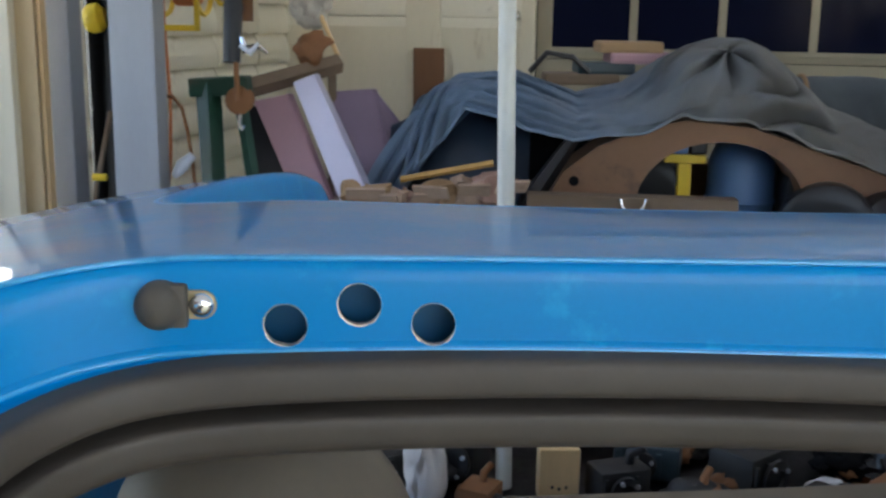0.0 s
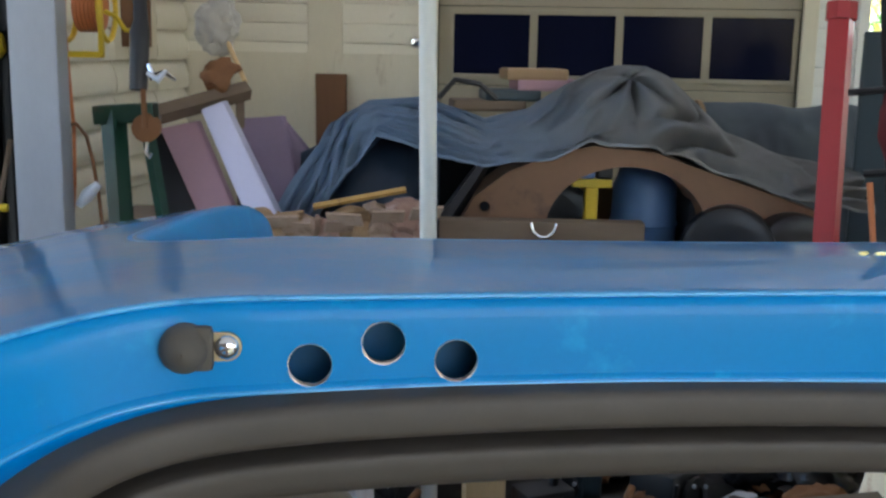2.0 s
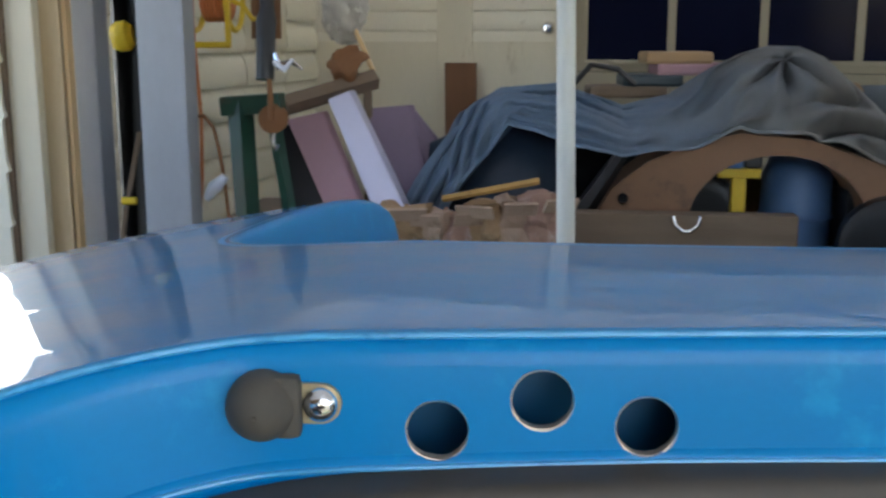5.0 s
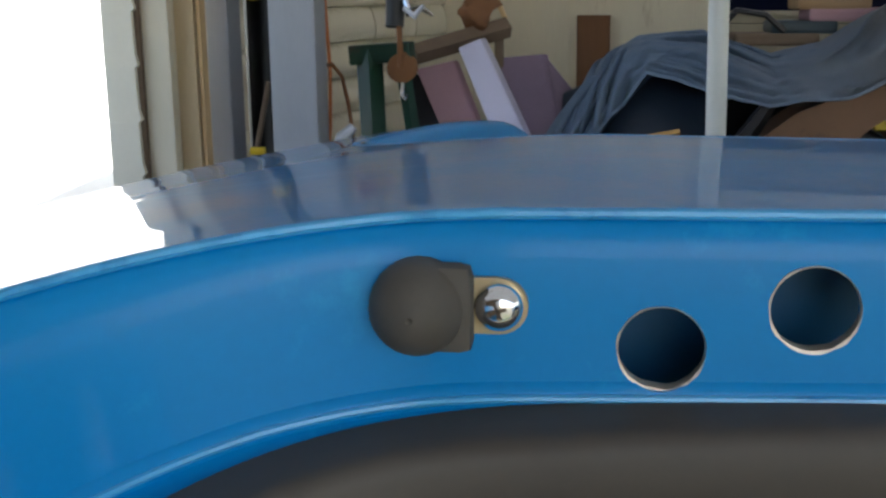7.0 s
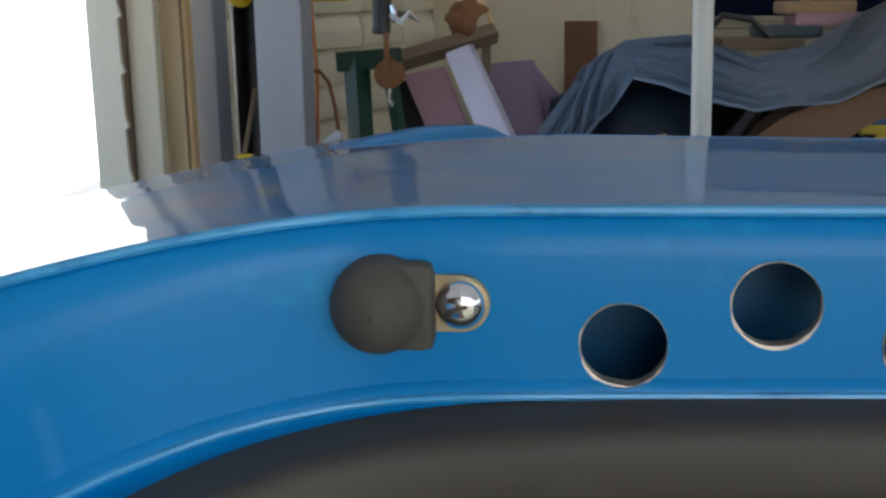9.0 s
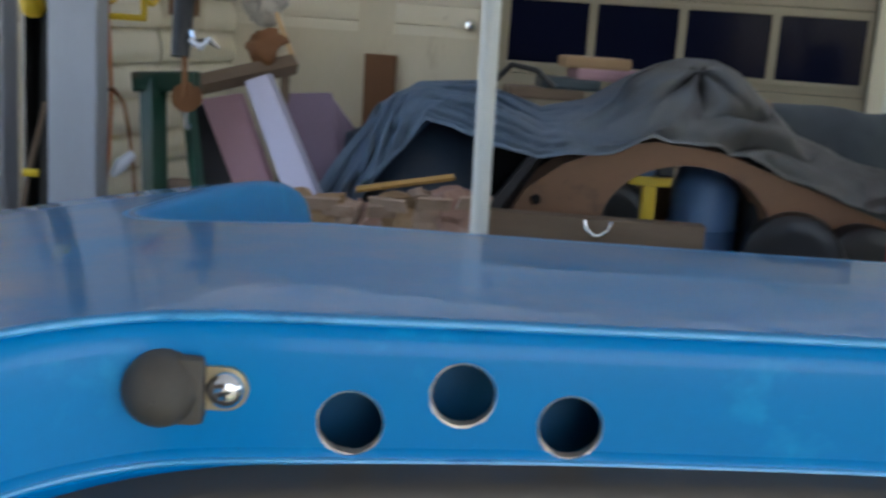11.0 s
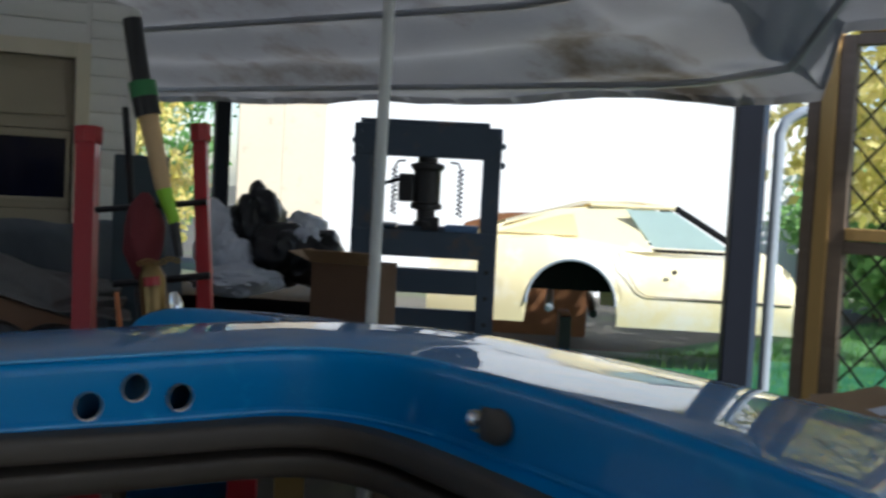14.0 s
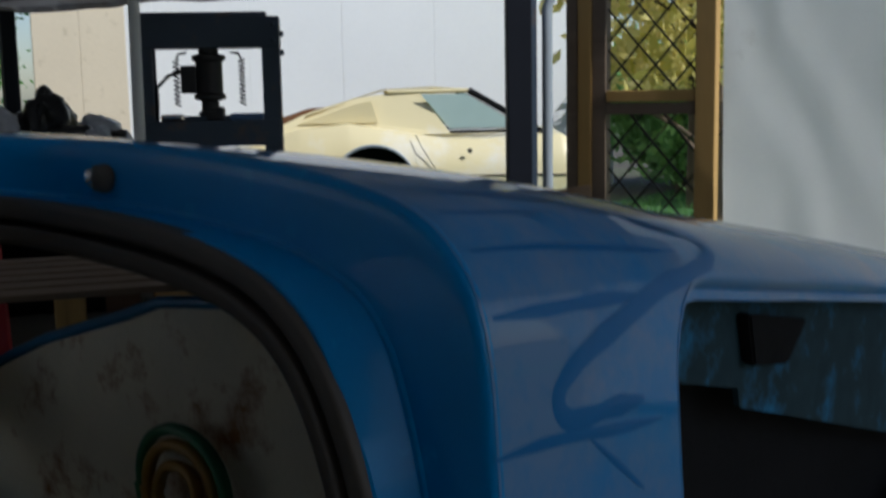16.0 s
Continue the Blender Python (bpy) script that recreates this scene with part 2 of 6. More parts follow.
RED_PAINT = mat("red_enamel", (0.4, 0.022, 0.028), rough=0.4, vary=0.12, scale=5, grain=60, bump=0.08, stain=(0.18, 0.03, 0.03), stain_amount=0.12)
MAROON = mat("maroon_cloth", (0.14, 0.02, 0.025), rough=0.85, vary=0.2, scale=8, grain=120, bump=0.2)
BLUE_PLASTIC = mat("blue_plastic", (0.1, 0.19, 0.36), rough=0.45, vary=0.14, scale=4, grain=60, bump=0.08)
TEAL = mat("teal_grey_metal", (0.03, 0.05, 0.062), rough=0.5, vary=0.12, scale=4, grain=60, bump=0.1)
LIME = mat("lime_tape", (0.3, 0.62, 0.03), rough=0.5, vary=0.08, bump=0.05)
GREEN_TAPE = mat("green_tape", (0.03, 0.2, 0.06), rough=0.5, vary=0.08, bump=0.05)
BAG_CLEAR = mat("dusty_clear_plastic", (0.45, 0.42, 0.36), rough=0.3, vary=0.15, scale=9, grain=60, bump=0.3, dist=0.006)
PRESS = mat("blue_grey_press_paint", (0.055, 0.08, 0.115), rough=0.5, metal=0.2, vary=0.16, scale=5, grain=60, bump=0.1, stain=(0.13, 0.1, 0.08), stain_amount=0.12)
JACK = mat("dark_cast_iron", (0.03, 0.03, 0.032), rough=0.5, metal=0.4, vary=0.2, scale=10, grain=80, bump=0.2)
BAG_BLACK = mat("black_bin_bag", (0.004, 0.004, 0.006), rough=0.3, vary=0.2, scale=8, grain=40, bump=0.3, dist=0.01)
BAG_WHITE = mat("white_plastic_sheet", (0.58, 0.61, 0.68), rough=0.35, vary=0.1, scale=6, grain=40, bump=0.3, dist=0.008)
POST_DARK = mat("dark_steel_post", (0.006, 0.008, 0.014), rough=0.7, spec=0.2, vary=0.2, scale=4, grain=60, bump=0.1)
DOWNPIPE = mat("grey_downpipe", (0.3, 0.34, 0.38), rough=0.45, vary=0.08, scale=4, grain=60, bump=0.06)
WIRE = mat("dark_wire", (0.05, 0.045, 0.035), rough=0.5, metal=0.4, vary=0.2, bump=0.1)
CREAM_CAR = mat("pale_yellow_car_paint", (0.78, 0.68, 0.4), rough=0.4, coat=0.4, vary=0.05, scale=1.5, grain=70, bump=0.03, stain=(0.82, 0.78, 0.66), stain_amount=0.35, stain_scale=1.4)
RUST = mat("rusty_brown_metal", (0.2, 0.085, 0.03), rough=0.7, vary=0.25, scale=5, grain=50, bump=0.2)
WHITE_WALL = mat("white_render", (0.88, 0.88, 0.86), rough=0.8, vary=0.05, scale=0.7, grain=25, bump=0.12)
GREY_WALL = mat("pale_grey_render", (0.7, 0.7, 0.67), rough=0.85, vary=0.06, scale=0.7, grain=25, bump=0.12)
TAN_WALL = mat("tan_panel_wall", (0.6, 0.52, 0.38), rough=0.75, vary=0.1, scale=0.9, grain=25, bump=0.12, stain=(0.4, 0.33, 0.22), stain_amount=0.15)
GREEN_TARP = mat("green_groundsheet", (0.03, 0.2, 0.1), rough=0.5, vary=0.2, scale=3, grain=40, bump=0.3, dist=0.01)
BARK = mat("bark", (0.12, 0.085, 0.055), rough=0.9, vary=0.3, scale=6, grain=40, bump=0.6, dist=0.01, stretch=(3, 3, 0.6))
BRASS = mat("tarnished_brass", (0.3, 0.2, 0.08), rough=0.4, metal=0.8, vary=0.2, scale=20, grain=90, bump=0.1)


def leaf_material(name, a, b):
    ma = bpy.data.materials.new(name)
    ma.use_nodes = True
    N, L = ma.node_tree.nodes, ma.node_tree.links
    p = N["Principled BSDF"]
    g = N.new("ShaderNodeNewGeometry")
    r = N.new("ShaderNodeValToRGB")
    r.color_ramp.elements[0].color, r.color_ramp.elements[1].color = (*a, 1), (*b, 1)
    L.new(g.outputs["Random Per Island"], r.inputs[0])
    L.new(r.outputs[0], p.inputs["Base Color"])
    p.inputs["Roughness"].default_value = 0.5
    t = N.new("ShaderNodeBsdfTranslucent")
    L.new(r.outputs[0], t.inputs[0])
    m = N.new("ShaderNodeMixShader")
    m.inputs[0].default_value = 0.58
    L.new(p.outputs[0], m.inputs[1])
    L.new(t.outputs[0], m.inputs[2])
    L.new(m.outputs[0], N["Material Output"].inputs[0])
    return ma


def soil(ma, color, axis_from, axis_to, scale):
    """Brown soiling that spreads over one half of a cloth in ragged patches."""
    N, L = ma.node_tree.nodes, ma.node_tree.links
    p = N["Principled BSDF"]
    co, sx, nz, ad, mr, mx = (N.new("ShaderNode" + k) for k in ("TexCoord", "SeparateXYZ", "TexNoise", "Math", "MapRange", "Mix"))
    L.new(co.outputs["Object"], sx.inputs[0])
    L.new(co.outputs["Object"], nz.inputs["Vector"])
    nz.inputs["Scale"].default_value, nz.inputs["Detail"].default_value = scale, 8.0
    ad.operation = 'MULTIPLY_ADD'
    L.new(nz.outputs[0], ad.inputs[0])
    ad.inputs[1].default_value = 1.6
    L.new(sx.outputs["X"], ad.inputs[2])
    mr.inputs["From Min"].default_value, mr.inputs["From Max"].default_value = axis_from + 0.8, axis_to + 0.8
    mr.inputs["To Max"].default_value = 0.85
    L.new(ad.outputs[0], mr.inputs[0])
    mx.data_type = 'RGBA'
    src = p.inputs["Base Color"].links[0].from_socket
    L.new(mr.outputs[0], mx.inputs[0])
    L.new(src, mx.inputs["A"])
    mx.inputs["B"].default_value = (*color, 1)
    L.new(mx.outputs["Result"], p.inputs["Base Color"])


soil(TARP_GREY, (0.26, 0.24, 0.21), 0.75, 1.75, 2.6)
LEAF_GOLD = leaf_material("golden_leaves", (0.6, 0.56, 0.13), (0.92, 0.8, 0.36))


def translucent(ma, color, amount):
    N, L = ma.node_tree.nodes, ma.node_tree.links
    t = N.new("ShaderNodeBsdfTranslucent")
    t.inputs[0].default_value = (*color, 1)
    m = N.new("ShaderNodeMixShader")
    m.inputs[0].default_value = amount
    L.new(N["Principled BSDF"].outputs[0], m.inputs[1])
    L.new(t.outputs[0], m.inputs[2])
    L.new(m.outputs[0], N["Material Output"].inputs[0])


translucent(TARP_WHITE, (0.85, 0.85, 0.83), 0.5)
translucent(CANOPY, (0.3, 0.3, 0.3), 0.03)
LEAF_SHRUB = leaf_material("sunlit_green_leaves", (0.2, 0.4, 0.12), (0.34, 0.55, 0.2))
LEAF_GREEN = leaf_material("green_leaves", (0.1, 0.28, 0.07), (0.22, 0.42, 0.13))


# ---- the blue car shell, seen across its roof spine ----
CENTRE = 0.125
SECTION = [(0, 1.226), (0.125, 1.2255), (0.325, 1.222), (0.525, 1.213), (0.725, 1.195), (0.85, 1.172), (0.915, 1.15), (0.955, 1.12), (0.982, 1.08), (0.996, 1.03),
           (1.003, 0.97), (1.01, 0.85), (1.018, 0.7), (1.015, 0.5), (0.99, 0.36), (0.95, 0.28)]
_d, _z = np.array(SECTION).T
_fd = np.linspace(0, len(_d) - 1, 400)


def _spline(v):
    out = []
    for f in _fd:
        i = min(int(f), len(v) - 2)
        t = f - i
        p0, p1, p2, p3 = v[max(i - 1, 0)], v[i], v[i + 1], v[min(i + 2, len(v) - 1)]
        out.append(0.5 * (2 * p1 + (p2 - p0) * t + (2 * p0 - 5 * p1 + 4 * p2 - p3) * t * t + (3 * p1 - p0 - 3 * p2 + p3) * t ** 3))
    return np.array(out)


SD, SZ = _spline(_d), _spline(_z)
SD[:12] = np.maximum.accumulate(np.clip(SD[:12], 0, None))
SS = np.r_[0, np.cumsum(np.hypot(np.diff(SD), np.diff(SZ)))]
SMAX = float(SS[-1])


def s_of_d(d):
    return float(np.interp(d, SD[:260], SS[:260]))


def s_of_z(z):
    return float(np.interp(-z, -SZ[150:], SS[150:]))


def ease(v, a, b):
    t = min(1.0, max(0.0, (v - a) / (b - a)))
    return t * t * (3 - 2 * t)


def body(x, s, side):
    """The skin at length x and girth s; side -1 is the near one."""
    d, z = float(np.interp(s, SS, SD)), float(np.interp(s, SS, SZ))
    taper = 1.0 - 0.03 * max(0.0, x - 1.4) ** 2 - 0.1 * max(0.0, -0.5 - x) ** 2
    y = CENTRE + side * d * taper
    away = max(0.0, y)
    front = 0.30 * max(0.0, -0.1 - x) ** 1.6 * (1 - 0.35 * min(1.0, away))
    u = max(0.0, x - 0.8)
    side_fall = 0.148 * u ** 1.12
    v = min(u, 1.2)
    spine_fall = 0.16 * v ** 1.6 + 0.285 * (u - v)
    if side < 0:
        n = ease(d, 0.15, 0.6)
        spine_fall = spine_fall * (1 - n) + min(spine_fall, side_fall) * n
    keep = ease(z, 1.10, 1.19) * (1.0 if side < 0 else math.exp(-(d / 0.35) ** 2))
    rear_ = (side_fall + (spine_fall - side_fall) * keep) * (0.75 + 0.25 * min(1.0, max(0.0, (z - 1.0) / 0.12)))
    rear_ *= 1 - 0.75 * min(1.0, away) * max(0.0, min(1.0, 1 - (x - 0.95) / 0.6))
    fall = 0.042 - 0.016 * min(1.0, max(0.0, (0.3 - x) / 0.5))
    lip = max(0.0, d - 0.125)
    crown = 0.42 * (0.125 ** 2 - d * d) if d < 0.125 else -0.105 * lip * math.exp(-lip / 0.1)
    z += crown * (1 - ease(x, 0.95, 1.5)) * (0.12 + 0.88 * ease(x, 0.0, 0.6))
    z += 0.0005 * noise.noise((x * 5.0, y * 4.0, 0.7)) + 0.00008 * noise.noise((x * 17.0, y * 13.0, 2.7))
    return Vector((x + 0.13 * away, y, z - (front + rear_) * min(1.0, z) - fall * away ))


def loop(x0, x1, s0, s1, r, n=14, bow=0.0):
    """A rounded rectangle in (x, s), with its partner points on an outer frame as fractions."""
    pts, tags = [], []
    mid, half = (x0 + x1) / 2, (x1 - x0) / 2

    def add(x, s, tag):
        near = max(0.0, 1 - (s - s0) / 0.25)
        pts.append((x, s + bow * near * ((x - mid) / half) ** 2))
        tags.append(tag)
    for i in range(n * 2):
        add(x0 + r + (x1 - x0 - 2 * r) * i / (n * 2), s0, ("top", None))
    for i in range(n):
        a = math.pi / 2 * i / n
        add(x1 - r + r * math.sin(a), s0 + r - r * math.cos(a), ("tr", i / n))
    for i in range(n * 2):
        add(x1, s0 + r + (s1 - s0 - 2 * r) * i / (n * 2), ("right", None))
    for i in range(n):
        a = math.pi / 2 * i / n
        add(x1 - r + r * math.cos(a), s1 - r + r * math.sin(a), ("br", i / n))
    for i in range(n * 2):
        add(x1 - r - (x1 - x0 - 2 * r) * i / (n * 2), s1, ("bottom", None))
    for i in range(n):
        a = math.pi / 2 * i / n
        add(x0 + r - r * math.sin(a), s1 - r + r * math.cos(a), ("bl", i / n))
    for i in range(n * 2):
        add(x0, s1 - r - (s1 - s0 - 2 * r) * i / (n * 2), ("left", None))
    for i in range(n):
        a = math.pi / 2 * i / n
        add(x0 + r - r * math.cos(a), s0 + r - r * math.sin(a), ("tl", i / n))
    return pts, tags


def frame_point(x, s, tag, box_, hole, r):
    """The partner on the outer frame."""
    xa, xb, sa, sb = box_
    x0, x1, s0, s1 = hole
    kind, a = tag

    def turn(p, corner, q):
        return (p[0] + (corner[0] - p[0]) * a * 2, p[1] + (corner[1] - p[1]) * a * 2) if a <= 0.5 else (
            corner[0] + (q[0] - corner[0]) * (a * 2 - 1), corner[1] + (q[1] - corner[1]) * (a * 2 - 1))
    if kind == "top":
        return x, sa
    if kind == "bottom":
        return x, sb
    if kind == "right":
        return xb, s
    if kind == "left":
        return xa, s
    if kind == "tr":
        return turn((x1 - r, sa), (xb, sa), (xb, s0 + r))
    if kind == "br":
        return turn((xb, s1 - r), (xb, sb), (x1 - r, sb))
    if kind == "bl":
        return turn((x0 + r, sb), (xa, sb), (xa, s1 - r))
    return turn((xa, s0 + r), (xa, sa), (x0 + r, sa))


def holed_skin(bm, box_, hole, r, side, rings=16, bow=0.0):
    pts, tags = loop(*hole, r, n=30, bow=bow)
    rows = []
    for (x, s), tag in zip(pts, tags):
        fx, fs = frame_point(x, s, tag, box_, hole, r)
        row = []
        for j in range(rings + 1):
            gx, gs = x + (fx - x) * j / rings, s + (fs - s) * j / rings
            co = body(gx, gs, side)
            nn = skin_normal(gx, max(gs, 0.006), side)
            SKIN_N[tuple(round(c, 4) for c in co)] = (nn.x, nn.y if gs > 0.006 else 0.0, nn.z)
            row.append(bm.verts.new(co))
        rows.append(row)
    for i in range(len(rows)):
        a, b = rows[i], rows[(i + 1) % len(rows)]
        for j in range(rings):
            bm.faces.new((a[j], b[j], b[j + 1], a[j + 1]))
    return pts


def skin_normal(x, s, side, e=0.004):
    n = (body(x + e, s, side) - body(x - e, s, side)).cross(body(x, min(s + e, SMAX), side) - body(x, s - e, side)).normalized()
    out = body(x, s, side) - Vector((x, CENTRE, 0.7))
    return n if n.dot(out) > 0 else -n


SKIN_N = {}


def skin_at(co):
    return SKIN_N.get(tuple(round(c, 4) for c in co), (0, 0, 0))


def sweep(pts, side, profile, rounds=0):
    """A closed profile of (depth into the body, way into the opening) carried round an opening; profile(k) gives it per point."""
    bm = bmesh.new()
    ring3, n = [body(x, s, side) for x, s in pts], len(pts)
    mid = sum(ring3, Vector()) / n
    rows, raw = [], [skin_normal(x, s, side, 0.03) for x, s in pts]
    for k in range(n):
        nn = sum((raw[(k + o) % n] for o in range(-9, 10)), Vector()).normalized()
        t = (ring3[(k + 1) % n] - ring3[k - 1]).normalized()
        b = nn.cross(t).normalized()
        if b.dot(mid - ring3[k]) < 0:
            b = -b
        rows.append([bm.verts.new(ring3[k] - nn * a + b * w) for a, w in profile(k)])
    m = len(rows[0])
    for _ in range(rounds):
        old = [[v.co.copy() for v in row] for row in rows]
        for k in range(n):
            for j in range(m):
                rows[k][j].co = old[k][j] * 0.5 + (old[k - 1][j] + old[(k + 1) % n][j]) * 0.25
    for k in range(n):
        p, q = rows[k], rows[(k + 1) % n]
        for j in range(m):
            bm.faces.new((p[j], q[j], q[(j + 1) % m], p[(j + 1) % m]))
    bmesh.ops.recalc_face_normals(bm, faces=bm.faces)
    return bm


def sweep_line(pts, side, profile, j):
    """The run of one profile point round an opening."""
    ring3, n = [body(x, s, side) for x, s in pts], len(pts)
    mid = sum(ring3, Vector()) / n
    raw, out = [skin_normal(x, s, side, 0.03) for x, s in pts], []
    for k in range(n):
        nn = sum((raw[(k + o) % n] for o in range(-9, 10)), Vector()).normalized()
        b = nn.cross((ring3[(k + 1) % n] - ring3[k - 1]).normalized()).normalized()
        if b.dot(mid - ring3[k]) < 0:
            b = -b
        a, w = profile(k)[j]
        out.append(ring3[k] - nn * a + b * w)
    return out


CAR = pose(0, 0, 0, 0, 0, -4.0)
car = thing("gullwing_car", "glossy blue gullwing car shell without doors, glass or trim", "car", CAR)
DOOR = (-0.275, 0.865, s_of_d(0.125), s_of_z(0.36))
RAD, BOW = 0.15, 0.025
DOORS = {-1: DOOR, 1: (-0.285, 0.925, DOOR[2], DOOR[3])}
QUARTER = (1.235, 2.7, s_of_z(1.098), s_of_z(0.4))
ledge_of = {"top": 0.003, "tr": 0.022, "right": 0.05, "br": 0.05, "bottom": 0.03, "bl": 0.05, "left": 0.05, "tl": 0.022}
deep_of = {"top": 0.0, "tr": 0.010, "right": 0.02, "br": 0.02, "bottom": 0.0, "bl": 0.02, "left": 0.02, "tl": 0.010}


def ledge(tags, k):
    n, w = len(tags), 0.0
    for o in range(-17, 18):
        w += ledge_of[tags[(k + o) % n][0]]
    return w / 35


def deeper(tags, k):
    x = door_pts[k][0]
    return 0.004 + 0.015 * min(0.5, max(0.0, x - 0.05)) + sum(deep_of[tags[(k + o) % len(tags)][0]] for o in range(-17, 18)) / 35


S_SHOULDER = s_of_z(1.10)


def shoulder_of(k):
    return 0.06 * math.exp(-((door_pts[k][1] - S_SHOULDER) / 0.17) ** 2)


def flange_profile(tags):
    def at(k):
        w, e, g = ledge(tags, k), deeper(tags, k), shoulder_of(k)
        h = 0.65 * g
        front = [(-0.0005, -0.006), (0.0008, 0.0), (0.0030, 0.0038), (0.0070, 0.0064), (0.014, 0.0076), (0.030, 0.0082), (0.042 + e * 0.7 + 0.5 * h, 0.0082), (0.0475 + e + h, 0.0086), (0.0497 + e + h, 0.0108), (0.0525 + e + h, 0.0116), (0.0555 + e + h, 0.0112), (0.058 + e + h, 0.0145), (0.060 + e + g, 0.0145 + w), (0.063 + e + g, 0.017 + w), (0.067 + e + g, 0.017 + w)]
        back = [(a + (0.003 if i > 10 else 0.0005), b - 0.003) for i, (a, b) in enumerate(front)]
        return front + back[::-1]
    return at


def seal_profile(tags):
    def at(k):
        w, e = ledge(tags, k) + 0.012, deeper(tags, k) - 0.0075 + shoulder_of(k)
        if tags[k][0] in ("tl", "top"):
            e -= 0.0045 * ease(door_pts[k][0], -0.2, -0.05) * (1 - ease(door_pts[k][0], 0.25, 0.6))
        out = []
        for i in range(13):
            c_, s_ = math.cos(math.pi * i / 12), math.sin(math.pi * i / 12)
            out.append((0.0788 - 0.0140 * math.copysign(abs(c_) ** 0.55, c_) + e, w + 0.0165 * s_ ** 0.5))
        out += [(0.0934 + e, w - 0.016), (0.1000 + e, w - 0.016), (0.1006 + e, w + 0.0150), (0.1016 + e, w + 0.0182), (0.1036 + e, w + 0.0192),
                (0.1090 + e, w + 0.0186), (0.1160 + e, w + 0.0176), (0.1230 + e, w + 0.0150), (0.1275 + e, w + 0.0080), (0.1290 + e, w - 0.002)]
        return out + [(0.129 + e, w - 0.014), (0.064 + e, w - 0.014)]
    return at


bm = bmesh.new()
for side in (-1, 1):
    holed_skin(bm, (-1.15, 1.05, 0.0, SMAX), DOORS[side], RAD, side, bow=BOW)
    if side < 0:
        holed_skin(bm, (1.05, 3.45, 0.0, SMAX), QUARTER, 0.15, side)
    else:
        holed_skin(bm, (1.05, 3.45, 0.0, SMAX), (1.2, 2.3, s_of_z(1.03), s_of_z(0.42)), 0.055, side)
bmesh.ops.remove_doubles(bm, verts=bm.verts, dist=0.0005)
bmesh.ops.recalc_face_normals(bm, faces=bm.faces)
bm.verts.index_update()
shell = part("body_skin", bm, BLUE, car)
for p in shell.data.polygons:
    p.use_smooth = True
shell.data.normals_split_custom_set_from_vertices([skin_at(v.co) for v in shell.data.vertices])
door_pts, door_tags = loop(*DOOR, RAD, bow=BOW)
q_pts = loop(*QUARTER, 0.15)[0]
HOLES = [(-0.050, 1.1815), (-0.0018, 1.1955), (0.0466, 1.1825), (0.517, 1.1775), (0.565, 1.1925), (0.614, 1.1785)]
HOLE_R = 0.0143
EDGE_Y = [-BOW * ((x - 0.295) / 0.57) ** 2 for x in (-0.1, 0.0, 0.1, 0.3, 0.5, 0.56, 0.62)]
for side in (-1, 1):
    door_pts, door_tags = loop(*DOORS[side], RAD, n=24, bow=BOW)
    fl = part("door_flange", sweep(door_pts, side, flange_profile(door_tags)), BLUE_FLANGE, car)
    cut = bmesh.new()
    for x, z in HOLES:
        lathe([(HOLE_R, -0.03), (HOLE_R, 0.03)], 32, bm=cut, m=pose(x, 0.0 if side < 0 else 2 * CENTRE, z, 90, 0, 0))
    cutter = part("cutter", cut, None, car)
    mod = fl.modifiers.new("holes", 'BOOLEAN')
    mod.operation, mod.object, mod.solver = 'DIFFERENCE', cutter, 'EXACT'
    bpy.context.view_layer.update()
    done = bpy.data.meshes.new_from_object(fl.evaluated_get(bpy.context.evaluated_depsgraph_get()))
    fl.modifiers.clear()
    fl.data = done
    bpy.data.objects.remove(cutter)
    smooth(fl, 35)
    smooth(part("door_seal", sweep(door_pts, side, seal_profile(door_tags), 24), RUBBER, car, "dusty black double-bead rubber door seal"), 60)
    if side < 0:
        smooth(part("window_flange", sweep(q_pts, side, lambda k: [(-0.0006, -0.004), (0.002, 0.003), (0.006, 0.006), (0.024, 0.007), (0.027, 0.022), (0.030, 0.022), (0.027, 0.004), (0.003, -0.004)]), BLUE, car), 40)
        # two thin light blue tubes draw the highlight along the opening
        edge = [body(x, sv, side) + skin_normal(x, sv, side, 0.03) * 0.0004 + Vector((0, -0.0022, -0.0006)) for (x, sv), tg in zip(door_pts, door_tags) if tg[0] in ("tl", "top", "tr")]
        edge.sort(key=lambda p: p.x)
        part("paint_edge", tube(edge, 0.0019, 8), BLUE_GLINT, car, "light blue line painted as the edge highlight")
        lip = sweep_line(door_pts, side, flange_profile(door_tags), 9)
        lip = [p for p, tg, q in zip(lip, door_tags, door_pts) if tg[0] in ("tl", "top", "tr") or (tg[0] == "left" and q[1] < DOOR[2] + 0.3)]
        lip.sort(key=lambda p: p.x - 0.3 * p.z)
        part("paint_edge", tube(lip, 0.0015, 8), BLUE_GLINT, car, "light blue line painted as the edge highlight")


